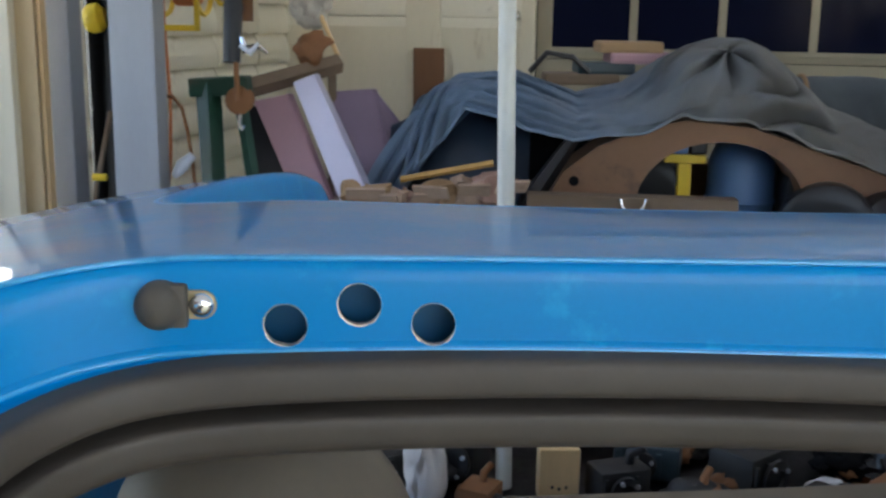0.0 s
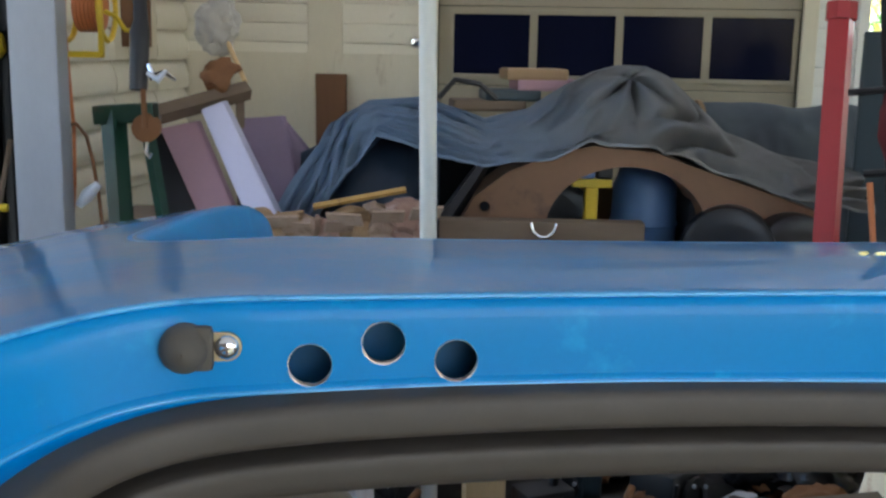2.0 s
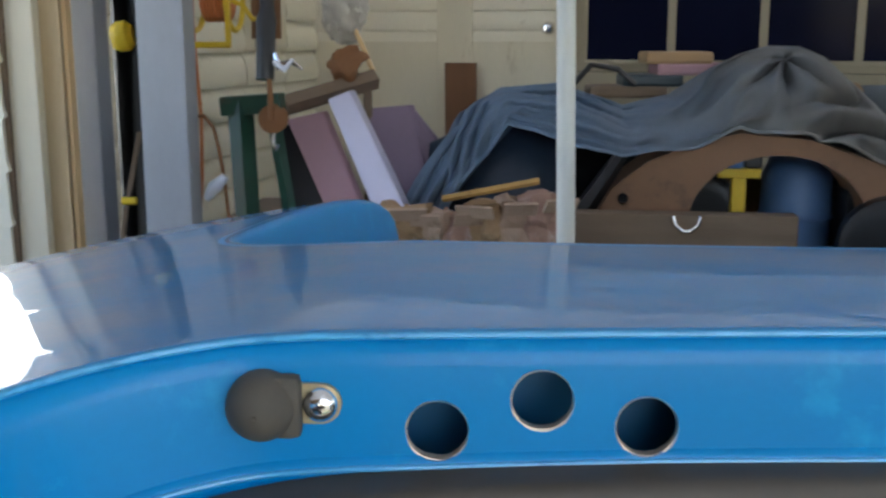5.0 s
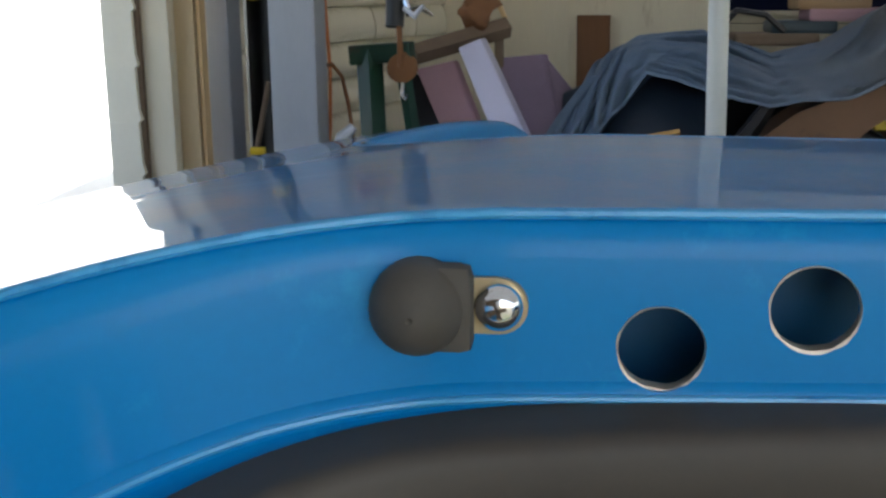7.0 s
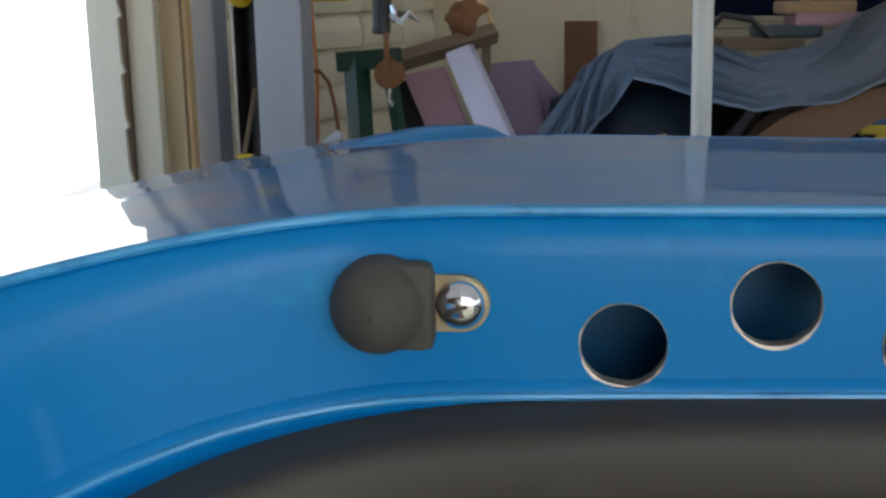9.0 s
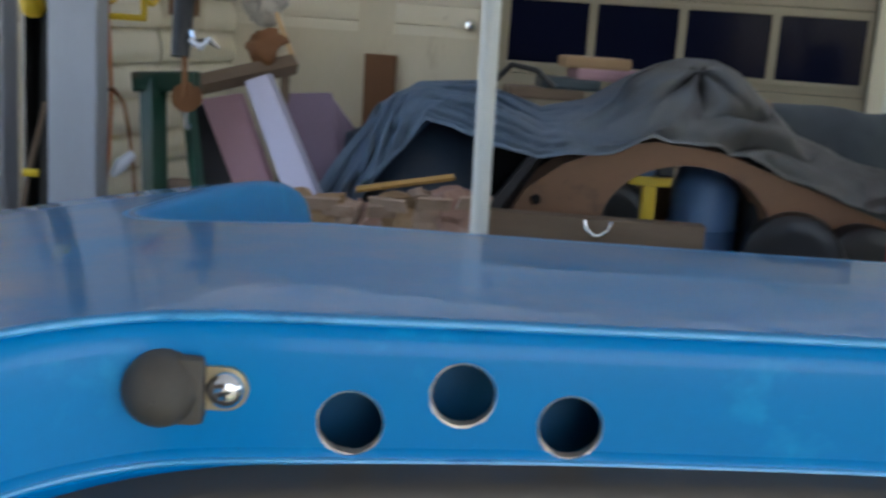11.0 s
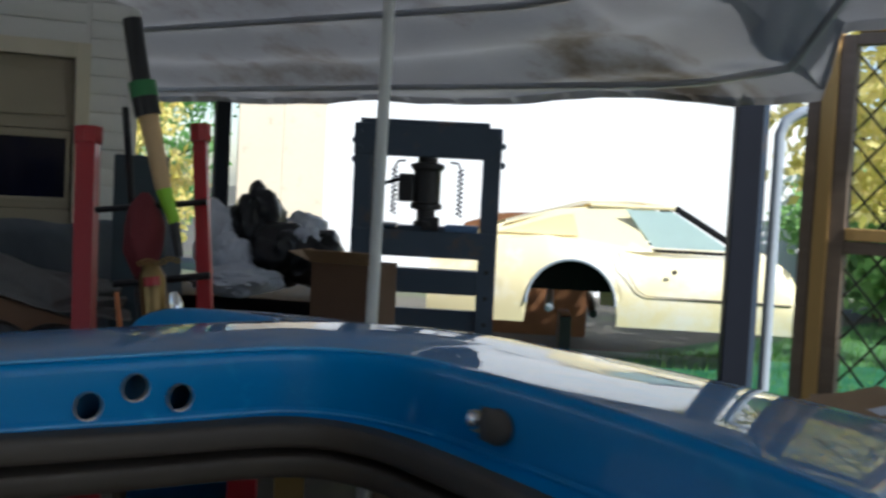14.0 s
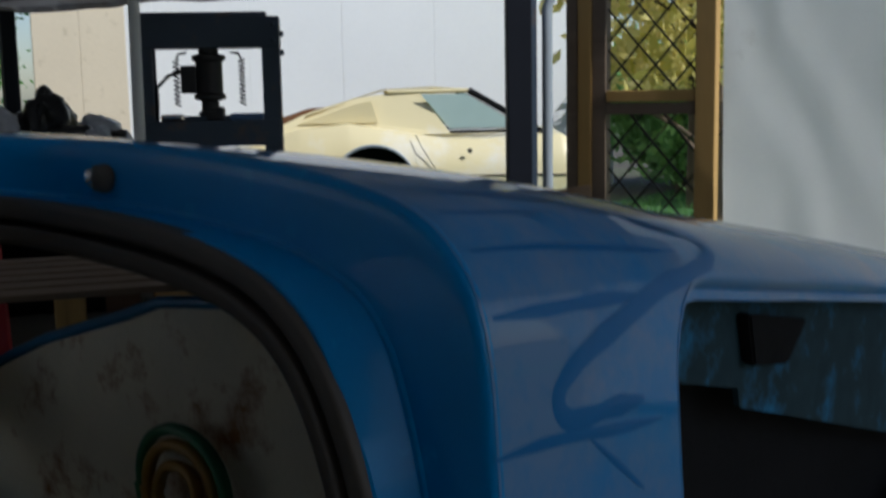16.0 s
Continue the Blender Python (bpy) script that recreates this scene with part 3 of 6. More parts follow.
def streak(way, width):
    """A ribbon on the near skin through a few (length, girth) stations."""
    rows, n = [], len(way)
    bm = bmesh.new()
    for i in range((n - 1) * 8 + 1):
        k = min(i // 8, n - 2)
        t = i / 8 - k
        p0, p1, p2, p3 = way[max(k - 1, 0)], way[k], way[k + 1], way[min(k + 2, n - 1)]
        q = [0.5 * (2 * b + (c - a) * t + (2 * a - 5 * b + 4 * c - d) * t * t + (3 * b - a - 3 * c + d) * t ** 3) for a, b, c, d in zip(p0, p1, p2, p3)]
        rows.append((body(q[0], q[1], -1), skin_normal(q[0], q[1], -1)))
    last = None
    for i, (p, nn) in enumerate(rows):
        t = (rows[min(i + 1, len(rows) - 1)][0] - rows[max(i - 1, 0)][0]).normalized()
        w = width * (0.25 + 0.75 * min(1.0, min(i, len(rows) - 1 - i) / 6)) * (1 + 0.3 * noise.noise((i * 0.23, width * 90, 1)))
        side_ = nn.cross(t).normalized() * w
        ring = [bm.verts.new(p + side_ * f + nn * h) for f, h in ((-1, 0.0003), (-0.5, 0.0007), (0.5, 0.0007), (1, 0.0003))]
        if last:
            for j in range(3):
                bm.faces.new((last[j], ring[j], ring[j + 1], last[j + 1]))
        last = ring
    bmesh.ops.recalc_face_normals(bm, faces=bm.faces)
    smooth(part("wiped_streak", bm, BLUE_CLEAN, car, "clean blue streak wiped through the dust"), 80)


streak([(0.97, 0.85), (1.12, 0.85), (1.23, 0.87), (1.32, 0.895), (1.41, 0.925), (1.435, 0.955), (1.35, 0.99), (1.24, 1.015), (1.12, 1.06), (1.02, 1.10), (0.975, 1.135), (0.995, 1.165), (1.08, 1.162), (1.15, 1.16)], 0.0125)
for way, width in (([(0.90, 0.912), (0.99, 0.91), (1.12, 0.90)], 0.004), ([(0.89, 0.97), (1.04, 0.962), (1.22, 0.96), (1.33, 0.96)], 0.005), ([(0.88, 1.045), (0.98, 1.04), (1.09, 1.032), (1.18, 1.03)], 0.008),
                   ([(0.86, 1.185), (0.96, 1.182), (1.08, 1.188), (1.19, 1.19)], 0.007), ([(1.03, 1.19), (1.14, 1.27)], 0.008)):
    streak(way, width)
part("roof_seam", sheet(lambda u, v: body(-1.12 + 4.54 * u, 0.05 * abs(2 * v - 1), -1 if v < 0.5 else 1) - Vector((0, 0, 0.0009)), 120, 6, thick=0.0015), BLUE, car)
# bare rims of the hinge holes, thicker below where the drill broke the paint
for x, z in HOLES:
    y = float(np.interp(x, [-0.1, 0.0, 0.1, 0.3, 0.5, 0.56, 0.62], EDGE_Y)) - 0.0085
    bm = bmesh.new()
    ring = []
    for k in range(40):
        a = 2 * math.pi * k / 40
        low = max(0.0, -math.sin(a))
        left = max(0.0, -math.cos(a + 0.6))
        chip = max(0.0, 0.45 + noise.noise((x * 90 + 2.6 * math.cos(a), 2.6 * math.sin(a), z)) + 0.5 * noise.noise((x * 60 + 8 * math.cos(a), 8 * math.sin(a), z)))
        r1 = HOLE_R + 0.0001 + 0.0010 * chip * (0.75 * low + 0.5 * left)
        r0 = HOLE_R - 0.0002 - 0.0007 * chip * low
        ring.append([bm.verts.new((x + r * math.cos(a), y + dy, z + r * math.sin(a))) for r, dy in ((r1, 0.0012), (r1, -0.0002), (r0, 0.0), (r0, 0.0025 + 0.0035 * low))])
    for k in range(40):
        p, q = ring[k], ring[(k + 1) % 40]
        for j in range(3):
            bm.faces.new((p[j], q[j], q[j + 1], p[j + 1]))
    smooth(part("hole_rim", bm, BARE, car, "bare chipped metal rim"))


def bump_stop(m, flip, tall=1.0, tab_at=0.0265):
    """A domed rubber stop on a screwed tab; x runs from the rubber to the screw, z out of the panel."""
    f = -1 if flip else 1
    base = bmesh.new()
    box(-0.004, 0.0185, -0.0150, 0.0150, 0.0, 0.010, 0.0045, base)
    lathe([(0.0160, 0.0), (0.0160, 0.006), (0.0154, 0.010), (0.0125, 0.0165), (0.0075, 0.0205), (0.0030, 0.0222), (0.0012, 0.0225), (0.0006, 0.0218)], 28, bm=base)
    bmesh.ops.transform(base, matrix=m @ Matrix.Diagonal((f, 1, tall, 1)), verts=base.verts)
    bmesh.ops.recalc_face_normals(base, faces=base.faces)
    stop = smooth(part("bump_stop", base, RUBBER_GREY, car, "dusty domed rubber bump stop"), 50)
    tab = bmesh.new()
    outline = [(0.012, -0.0095), (tab_at, -0.0095)] + [(tab_at + 0.0095 * math.sin(a), -0.0095 * math.cos(a)) for a in [math.pi * i / 12 for i in range(13)]] + [(0.012, 0.0095)]
    lo = [tab.verts.new((x, y, 0.0)) for x, y in outline]
    hi = [tab.verts.new((x, y, 0.0022)) for x, y in outline]
    tab.faces.new(hi)
    for i in range(len(outline)):
        tab.faces.new((lo[i], lo[(i + 1) % len(outline)], hi[(i + 1) % len(outline)], hi[i]))
    bmesh.ops.transform(tab, matrix=m @ Matrix.Diagonal((f, 1, 1, 1)), verts=tab.verts)
    bmesh.ops.recalc_face_normals(tab, faces=tab.faces)
    part("tab", tab, BRASSY, stop, "yellowish zinc fixing tab")
    sc = lathe([(0.0082, 0.002), (0.0082, 0.0034), (0.0074, 0.0056), (0.0055, 0.0074), (0.0026, 0.0083), (0.0005, 0.0085)], 24)
    for a in (0, 90):
        box(-0.003, 0.003, -0.0007, 0.0007, 0.0072, 0.0088, bm=sc, m=pose(0, 0, 0, 0, 0, a + 20))
    bmesh.ops.transform(sc, matrix=m @ pose(tab_at * f, 0, 0), verts=sc.verts)
    smooth(part("screw", sc, CHROME, stop, "shiny cross-head screw"), 40)


bump_stop(pose(-0.1292, 0.0 + EDGE_Y[0] - 0.0088, 1.196, 90, 0, 0), False)
bump_stop(Matrix(((0, 0.02, -1, 0.8535), (-1, 0, 0, -0.247), (0, 1, 0.02, 1.168), (0, 0, 0, 1))) @ pose(0, 0, 0, 0, 0, 180) @ Matrix.Diagonal((1.3, 1.2, 1.2, 1)), False, 0.6, 0.027)
for y, z, x in ((-0.355, 1.152, 0.860), (-0.60, 1.108, 0.866)):
    smooth(part("jamb_screw", lathe([(0.0065, -0.004), (0.0065, 0.0014), (0.0045, 0.003), (0.001, 0.0034)], 14, m=pose(x, y, z, 0, -90, 0)), BRASSY, car, "small dull jamb screw"), 40)

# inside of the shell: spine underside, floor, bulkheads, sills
part("spine_web", box(-0.26, 0.85, 0.030, 0.034, 1.095, 1.2), BLUE_SHADED, car)
part("spine_lining", box(-0.26, 0.85, 0.035, 0.215, 1.085, 1.093, 0.003), BLUE_SHADED, car)
part("floor_pan", box(-1.0, 2.9, -0.8, 1.05, 0.2, 0.22), CREAM_DIM, car)
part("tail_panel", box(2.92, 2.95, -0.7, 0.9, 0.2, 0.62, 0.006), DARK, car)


def bulkhead(u, v):
    y = -0.75 + 1.75 * u
    crown = float(np.interp(y, [-0.75, -0.3, -0.08, 0.18, 0.3, 0.6, 0.8, 1.0], [0.72, 0.85, 0.925, 0.90, 0.86, 0.775, 0.70, 0.6]))
    return Vector((1.22 - 0.03 * math.sin(math.pi * v) + 0.05 * (1 - v), y, 0.22 + (crown - 0.22) * v))


rear = smooth(part("rear_bulkhead", sheet(bulkhead, 30, 16, thick=0.006), RUSTY_WHITE, car, "rust-spotted whitish inner panel"), 50)
smooth(part("panel_lip", tube([bulkhead(i / 30, 1.0) for i in range(31)], 0.012, 8), BLUE_SHADED, rear, "blue painted upper lip"), 60)
for i, (r, mt) in enumerate(((0.125, GREEN_WIRE), (0.098, YELLOW_WIRE), (0.06, YELLOW_WIRE))):
    pts = []
    for k in range(61):
        a = 2 * math.pi * k / 30
        pts.append((1.165 - 0.004 * i - 0.008 * (k / 60), 0.06 + (r + 0.004 * math.sin(3 * a + i)) * math.cos(a), 0.57 + (r + 0.005 * math.cos(2 * a)) * math.sin(a)))
    smooth(part("wire_coil", tube(pts, 0.011, 8), mt, rear, "coiled insulated wire"), 60)
for sy in (-0.78, 1.03):
    part("frame_rail", box(-0.95, 2.2, sy - 0.06 if sy > 0 else sy, sy if sy > 0 else sy + 0.06, 0.0, 0.2, 0.01), DARK, car)
INNER_GREY = mat("speckled_inner_panel", (0.025, 0.05, 0.062), rough=0.9, spec=0.12, vary=0.3, scale=14, grain=90, bump=0.3, stain=(0.03, 0.16, 0.3), stain_amount=0.35, stain_scale=7)
inner = part("inner_quarter", prism([(1.30, 1.0), (2.6, 0.85), (2.6, 0.47), (2.379, 0.536), (1.636, 0.767), (1.629, 0.80), (1.30, 0.885)], -0.775, -0.765), INNER_GREY, car, "speckled blue-grey inner quarter panel")
part("latch_block", prism([(1.613, 0.926), (1.847, 0.879), (1.768, 0.815), (1.637, 0.838)], -0.80, -0.777, bevel=0.004), DARK, inner, "black tapered block")
# added sheet: the shade behind the quarter window, put into near-black
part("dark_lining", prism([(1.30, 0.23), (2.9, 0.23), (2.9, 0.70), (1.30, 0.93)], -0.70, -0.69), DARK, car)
# cream hump and long cover on the far side of the cabin, toned down for shade


def hump(u, v):
    a = 2 * math.pi * u
    r = math.sin(min(1.0, v * 1.02) * math.pi / 2)
    return Vector((-0.18 + 0.24 * r * math.cos(a), 0.62 + 0.20 * r * math.sin(a), 0.25 + 0.615 * (1 - v ** 3.2) + 0.006 * noise.noise((4 * r * math.cos(a), 4 * r * math.sin(a), 1))))


smooth(part("cream_hump", sheet(hump, 40, 20), CREAM_DIM, car, "rounded rust-marked inner panel, cream toned down for shade"), 60)
part("sill_cover", tube([(0.16, 0.86, 0.565), (0.55, 0.85, 0.59), (0.86, 0.84, 0.615)], 0.085, 10), CREAM_DIM, car, "long sill cover, cream toned down for shade")
part("sill_end", tube([(0.84, 0.83, 0.64), (1.1, 0.82, 0.66)], 0.1, 10), RUSTY_WHITE, car, "whitish sill end")


# ---- the place ----
bm = bmesh.new()
bmesh.ops.create_grid(bm, x_segments=60, y_segments=60, size=150)
tagged(part("ground", bm, GROUND), "bare gravelly soil with weeds", "ground", kind="structure")

APRON = mat("pale_concrete", (0.5, 0.485, 0.44), rough=0.85, vary=0.12, scale=1.2, grain=30, bump=0.3, dist=0.004, stain=(0.35, 0.33, 0.28), stain_amount=0.15, stain_scale=1.0)
# the nearer rows are unseen, added to bounce sun onto the left walls
apron = thing("pavement", "pale concrete apron outside the open end, enlarged to bounce sunlight", "pavement", pose(-6.2, 3.75, 0), kind="structure")
base_slab = None
for i in range(4):
    for j in range(6):
        slab = new("slab", base_slab) if base_slab else part("slab", box(-0.94, 0.94, -0.94, 0.94, 0.0, 0.04, 0.008), APRON)
        base_slab = slab.data
        slab.parent = apron
        slab.matrix_local = pose(1.9 * (i - 1.5), 1.9 * (j - 2.5), 0.0)

HOUSE = pose(1.84, 6.81, 0, 0, 0, -19.3)


def siding_course(length, h, depth=0.02):
    """One rounded lap of siding, along x, bottom at z = 0."""
    prof = [(0.0, 0.0), (-depth * 0.8, 0.004), (-depth, h * 0.2), (-depth * 0.95, h * 0.5), (-depth * 0.6, h * 0.85), (-depth * 0.2, h), (0.0, h)]
    bm = bmesh.new()
    a = [bm.verts.new((0, y, z)) for y, z in prof]
    b = [bm.verts.new((length, y, z)) for y, z in prof]
    for i in range(len(prof) - 1):
        bm.faces.new((a[i], b[i], b[i + 1], a[i + 1]))
    bm.faces.new(a)
    bm.faces.new(b[::-1])
    bmesh.ops.recalc_face_normals(bm, faces=bm.faces)
    return bm


def siding(parent, x0, x1, z0, z1, h, material, m=None, depth=0.02):
    """Courses of siding as pieces that share one mesh."""
    first = smooth(part("siding_board", siding_course(x1 - x0, h, depth), material, parent), 30)
    base = (m if m is not None else Matrix()) @ pose(x0, 0, 0)
    first.matrix_local = base @ pose(0, 0, z0)
    n = int(round((z1 - z0) / h))
    for i in range(1, n):
        o = new("siding_board", first.data)
        o.parent = parent
        o.matrix_local = base @ pose(0, 0, z0 + i * h)


def pane_unit(parent, x0, x1, z0, z1, y, frame_w=0.03, mat_f=None, name="window"):
    """A sunk pane in a raised frame."""
    fr = bmesh.new()
    for a in ((x0 - frame_w, x0, z0 - frame_w, z1 + frame_w), (x1, x1 + frame_w, z0 - frame_w, z1 + frame_w), (x0, x1, z0 - frame_w, z0), (x0, x1, z1, z1 + frame_w)):
        box(a[0], a[1], y - 0.02, y + 0.004, a[2], a[3], 0.004, fr)
    f = part("window_frame", fr, mat_f or DOORPAINT, parent)
    part("pane", box(x0, x1, y - 0.008, y - 0.001, z0, z1), PANE, f)


# garage wall: solid masonry behind, boards in front, a door opening between
wall = thing("wall_north", "cream lap-sided garage wall under the canopy", "wall", HOUSE, kind="structure")
part("wall_core", box(-4.0, -0.72, 0.0, 0.18, 0, 3.2), SIDING, wall)
part("wall_core", box(1.86, 2.2, 0.0, 0.18, 0, 3.2), SIDING_WHITE, wall)
part("wall_core", box(-0.72, 1.86, 0.0, 0.18, 2.2, 3.2), SIDING, wall)
part("garage_lining", box(-0.72, 1.86, 0.1, 0.18, 0.0, 2.2), DARK, wall)
siding(wall, -4.0, -1.66, 0.0, 3.08, 0.14, SIDING)
siding(wall, -1.40, -0.80, 0.0, 3.08, 0.14, SIDING)
siding(wall, 1.90, 2.2, 0.0, 3.12, 0.13, SIDING_WHITE)
siding(wall, -0.72, 1.86, 2.3, 3.14, 0.14, SIDING_WHITE)
part("pilaster", box(-1.66, -1.40, -0.035, 0.0, 0, 3.1, 0.006), TRIM, wall)
part("plinth_panel", box(-2.6, -0.80, -0.028, -0.021, 0.0, 1.33, 0.004), TRIM, wall)
part("corner_board", box(2.16, 2.23, -0.03, 0.2, 0, 3.2, 0.005), SIDING_WHITE, wall)
casing = bmesh.new()
box(-0.80, -0.70, -0.04, 0.02, 0, 2.3, 0.006, casing)
box(1.80, 1.90, -0.04, 0.02, 0, 2.3, 0.006, casing)
box(-0.70, 1.80, -0.04, 0.02, 2.19, 2.3, 0.006, casing)
part("door_casing", casing, TRIM, wall)

gdoor = thing("garage_door", "closed tan sectional garage door with four dark panes", "garage door", HOUSE, kind="structure")
for i, (z0, z1) in enumerate(((0.0, 0.56), (0.565, 1.12), (1.125, 1.68), (1.685, 2.19))):
    sec = part("door_section", box(-0.70, 1.80, 0.05, 0.085, z0, z1, 0.004), DOORPAINT, gdoor)
    for k in range(4):
        x0 = -0.59 + 0.60 * k
        if i == 2:
            pane_unit(sec, x0, x0 + 0.545, 1.205, 1.625, 0.046, 0.033)
        else:
            part("raised_panel", box(x0, x0 + 0.545, 0.038, 0.052, z0 + 0.09, z1 - 0.09, 0.012), DOORPAINT, sec)

# board leaning on the wall and a bright lamp beside the door
b_ = thing("leaning_board", "plain brown board leaning against the siding", "board", HOUSE)
part("board_body", box(-1.57, -1.34, -0.11, -0.085, 0.0, 1.185, 0.004, m=pose(0, 0, 0, 1.5, 0, 0)), BROWN_BOARD, b_)
lampo = thing("door_knob_lamp", "small chrome fitting beside the garage door", "fitting", HOUSE)
part("fitting_base", lathe([(0.03, 0), (0.03, 0.01), (0.012, 0.015), (0.012, 0.05)], 16, m=pose(-0.84, -0.035, 1.42, 90, 0, 0)), CHROME, lampo)
smooth(part("fitting_cap", lathe([(0.012, 0.05), (0.04, 0.06), (0.045, 0.08), (0.03, 0.1), (0.005, 0.105)], 16, m=pose(-0.84, -0.035, 1.42, 90, 0, 0)), CHROME, lampo))

# return wall of the house, towards the car
RETURN = HOUSE @ pose(-2.64, -3.13, 0, 0, 0, 90)
ret = thing("wall_west", "cream log-lap house wall with a dark window", "wall", RETURN, kind="structure")
part("wall_core", box(0.0, 3.1, 0.0, 0.15, 0, 3.2), SIDING, ret)
siding(ret, 0.0, 1.93, 0.0, 3.15, 0.21, SIDING, depth=0.06)
siding(ret, 2.57, 3.1, 0.0, 3.15, 0.21, SIDING, depth=0.06)
siding(ret, 1.95, 2.55, 0.0, 1.26, 0.21, SIDING, depth=0.06)
win = part("window_casing", box(1.93, 2.57, -0.055, -0.003, 1.27, 2.3, 0.006), TRIM, ret)
part("pane", box(2.03, 2.47, -0.061, -0.056, 1.35, 2.2), BROWN_BOARD, win, "dark brown blind behind glass")
# posts and boards at the open end of the canopy
def channel_post(name, label, x, y, w, depth, h, material, turn=0):
    o = thing(name, label, "post", pose(x, y, 0, 0, 0, turn))
    part("web", box(-w / 2, w / 2, -depth / 2, -depth / 2 + 0.008, 0, h, 0.003), material, o)
    for sx in (-1, 1):
        part("post_flange", box(sx * (w / 2 - 0.004) - 0.004, sx * (w / 2 - 0.004) + 0.004, -depth / 2 + 0.009, depth / 2, 0, h, 0.002), material, o)
    pl = part("base_plate", box(-w / 2 - 0.03, w / 2 + 0.03, -depth / 2 - 0.03, depth / 2 + 0.03, 0, 0.012, 0.003), material, o)
    for sx in (-1, 1):
        smooth(part("bolt", lathe([(0.009, 0.012), (0.009, 0.02), (0.004, 0.024)], 8, m=pose(sx * (w / 2 + 0.018), 0, 0)), material, pl))
    return o


channel_post("steel_post", "grey galvanised channel post on a base plate", -0.95, 3.86, 0.185, 0.14, 2.5, STEEL, -8)
channel_post("steel_post", "grey galvanised channel post in the shade", -1.31, 4.02, 0.14, 0.14, 2.5, STEEL, -8)
tb = thing("timber_stud", "tan bare timber stud beside the steel post", "stud", pose(-1.375, 3.84, 0, 0, 0, -6))
part("stud_body", box(-0.04, 0.04, -0.045, 0.045, 0, 2.5, 0.004), TAN, tb)
part("stud_strip", box(0.045, 0.06, -0.03, 0.03, 0, 2.5, 0.003), PALE_WOOD, tb)
tc = thing("door_jamb", "cream painted upright jamb board", "jamb", pose(-1.475, 3.80, 0, 0, 0, -6))
part("jamb_body", box(-0.055, 0.055, -0.05, 0.05, 0, 2.5, 0.005), TRIM, tc)
vs = thing("siding_end", "cut end of cream lap siding with open laps", "siding", pose(-1.60, 3.77, 0, 0, 0, -6))
first = part("lap_end", prism([(-0.075, 0.0), (0.05, 0.0), (0.062, 0.012), (0.052, 0.05), (0.048, 0.2097), (-0.075, 0.2097)], -0.05, 0.05), SIDING, vs)
for i in range(1, 12):
    o = new("lap_end", first.data)
    o.parent = vs
    o.matrix_local = pose(0, 0, 0.21 * i)
part("backing_strip", box(0.047, 0.066, -0.03, 0.05, 0, 2.5), OLD_WOOD, vs)

# slender canopy poles
def pole(x, y, h, r, lean=(0, 0), label="slender pale metal canopy pole standing on soil"):
    o = thing("canopy_pole", label, "pole", pose(x, y, 0), group="canopy poles")
    smooth(part("shaft", tube([(0, 0, 0.0), (lean[0], lean[1], h)], r, 14), PIPE, o), 40)
    part("foot_plate", box(-0.05, 0.05, -0.05, 0.05, 0, 0.006, 0.002), STEEL, o)
    return o


pole(0.405, 2.29, 2.42, 0.0245, (-0.045, 0.02))
pole(2.585, 1.885, 2.2, 0.022, (0.05, 0.03), "slender pale metal pole beside the hydraulic press")

# canopy: sagging sheet on pipes, open towards the yard
EAVE = [(4.24, 5.5), (5.5, 0.3)]


def canopy(u, v, rough=1.0):
    # u: from the open eave (0) to the far side (1); v: along the eave from the house
    k = v * 1.68
    ex, ey = EAVE[0][0] + (EAVE[1][0] - EAVE[0][0]) * k, EAVE[0][1] + (EAVE[1][1] - EAVE[0][1]) * k
    ex = min(ex, float(np.interp(ey + 0.75 * (1 - v), [-3.0, 0.27, 1.0, 1.9, 2.4], [3.1, 4.42, 4.6, 5.15, 9.0])))
    x, y = ex - u * (ex + 2.4 + 0.95 * ease(v, 0.6, 0.72)), ey + 0.75 * (1 - v) + 2.9 * u * (1 - v)
    sag = 0.022 * math.sin(u * 95 + 2 * math.sin(v * 7)) + 0.03 * noise.noise((x * 2.2, y * 0.9, 0.3)) + 0.012 * noise.noise((x * 7, y * 4, 1.3)) - 0.025 * abs(math.sin(v * 15))
    z = 1.985 + 0.62 * math.sin(min(1.0, u * 2.6) * math.pi / 2) - 0.5 * max(0.0, u - 0.5)
    return Vector((x, y, z + rough * sag + 0.29 * ease(1.2 - y, 0.0, 0.12) * ease(y + 1.7, 0.0, 1.1) * (1 - ease(u, 0.25, 0.7))))


ceil_ = smooth(part("ceiling", sheet(canopy, 150, 90, thick=0.004), CANOPY), 60)
ceil_.matrix_world = outward(1.17)
tagged(ceil_, "grey sagging tarpaulin canopy stretched over pipes", "canopy", kind="structure")
val = thing("eave_valance", "drooping folded edge of the grey tarpaulin canopy", "valance", outward(1.17))


def valance(u, v):
    p = canopy(0.0, u)
    f = 0.02 * math.sin(u * 160) + 0.015 * noise.noise((u * 30, 1, 1))
    return Vector((p.x + f * v + 0.004, p.y, p.z + 0.006 - v * (0.05 + 0.004 * math.sin(u * 23) + 0.003 * math.sin(u * 61))))


smooth(part("valance_cloth", sheet(valance, 160, 6, thick=0.003), CANOPY, val), 60)
for i, u in enumerate((0.035, 0.16, 0.32)):
    pts = [canopy(u, v / 30, 0.0) - Vector((0, 0, 0.06)) for v in range(31)]
    smooth(part("rafter_pipe", tube(pts, 0.02, 8), STEEL, val), 60)
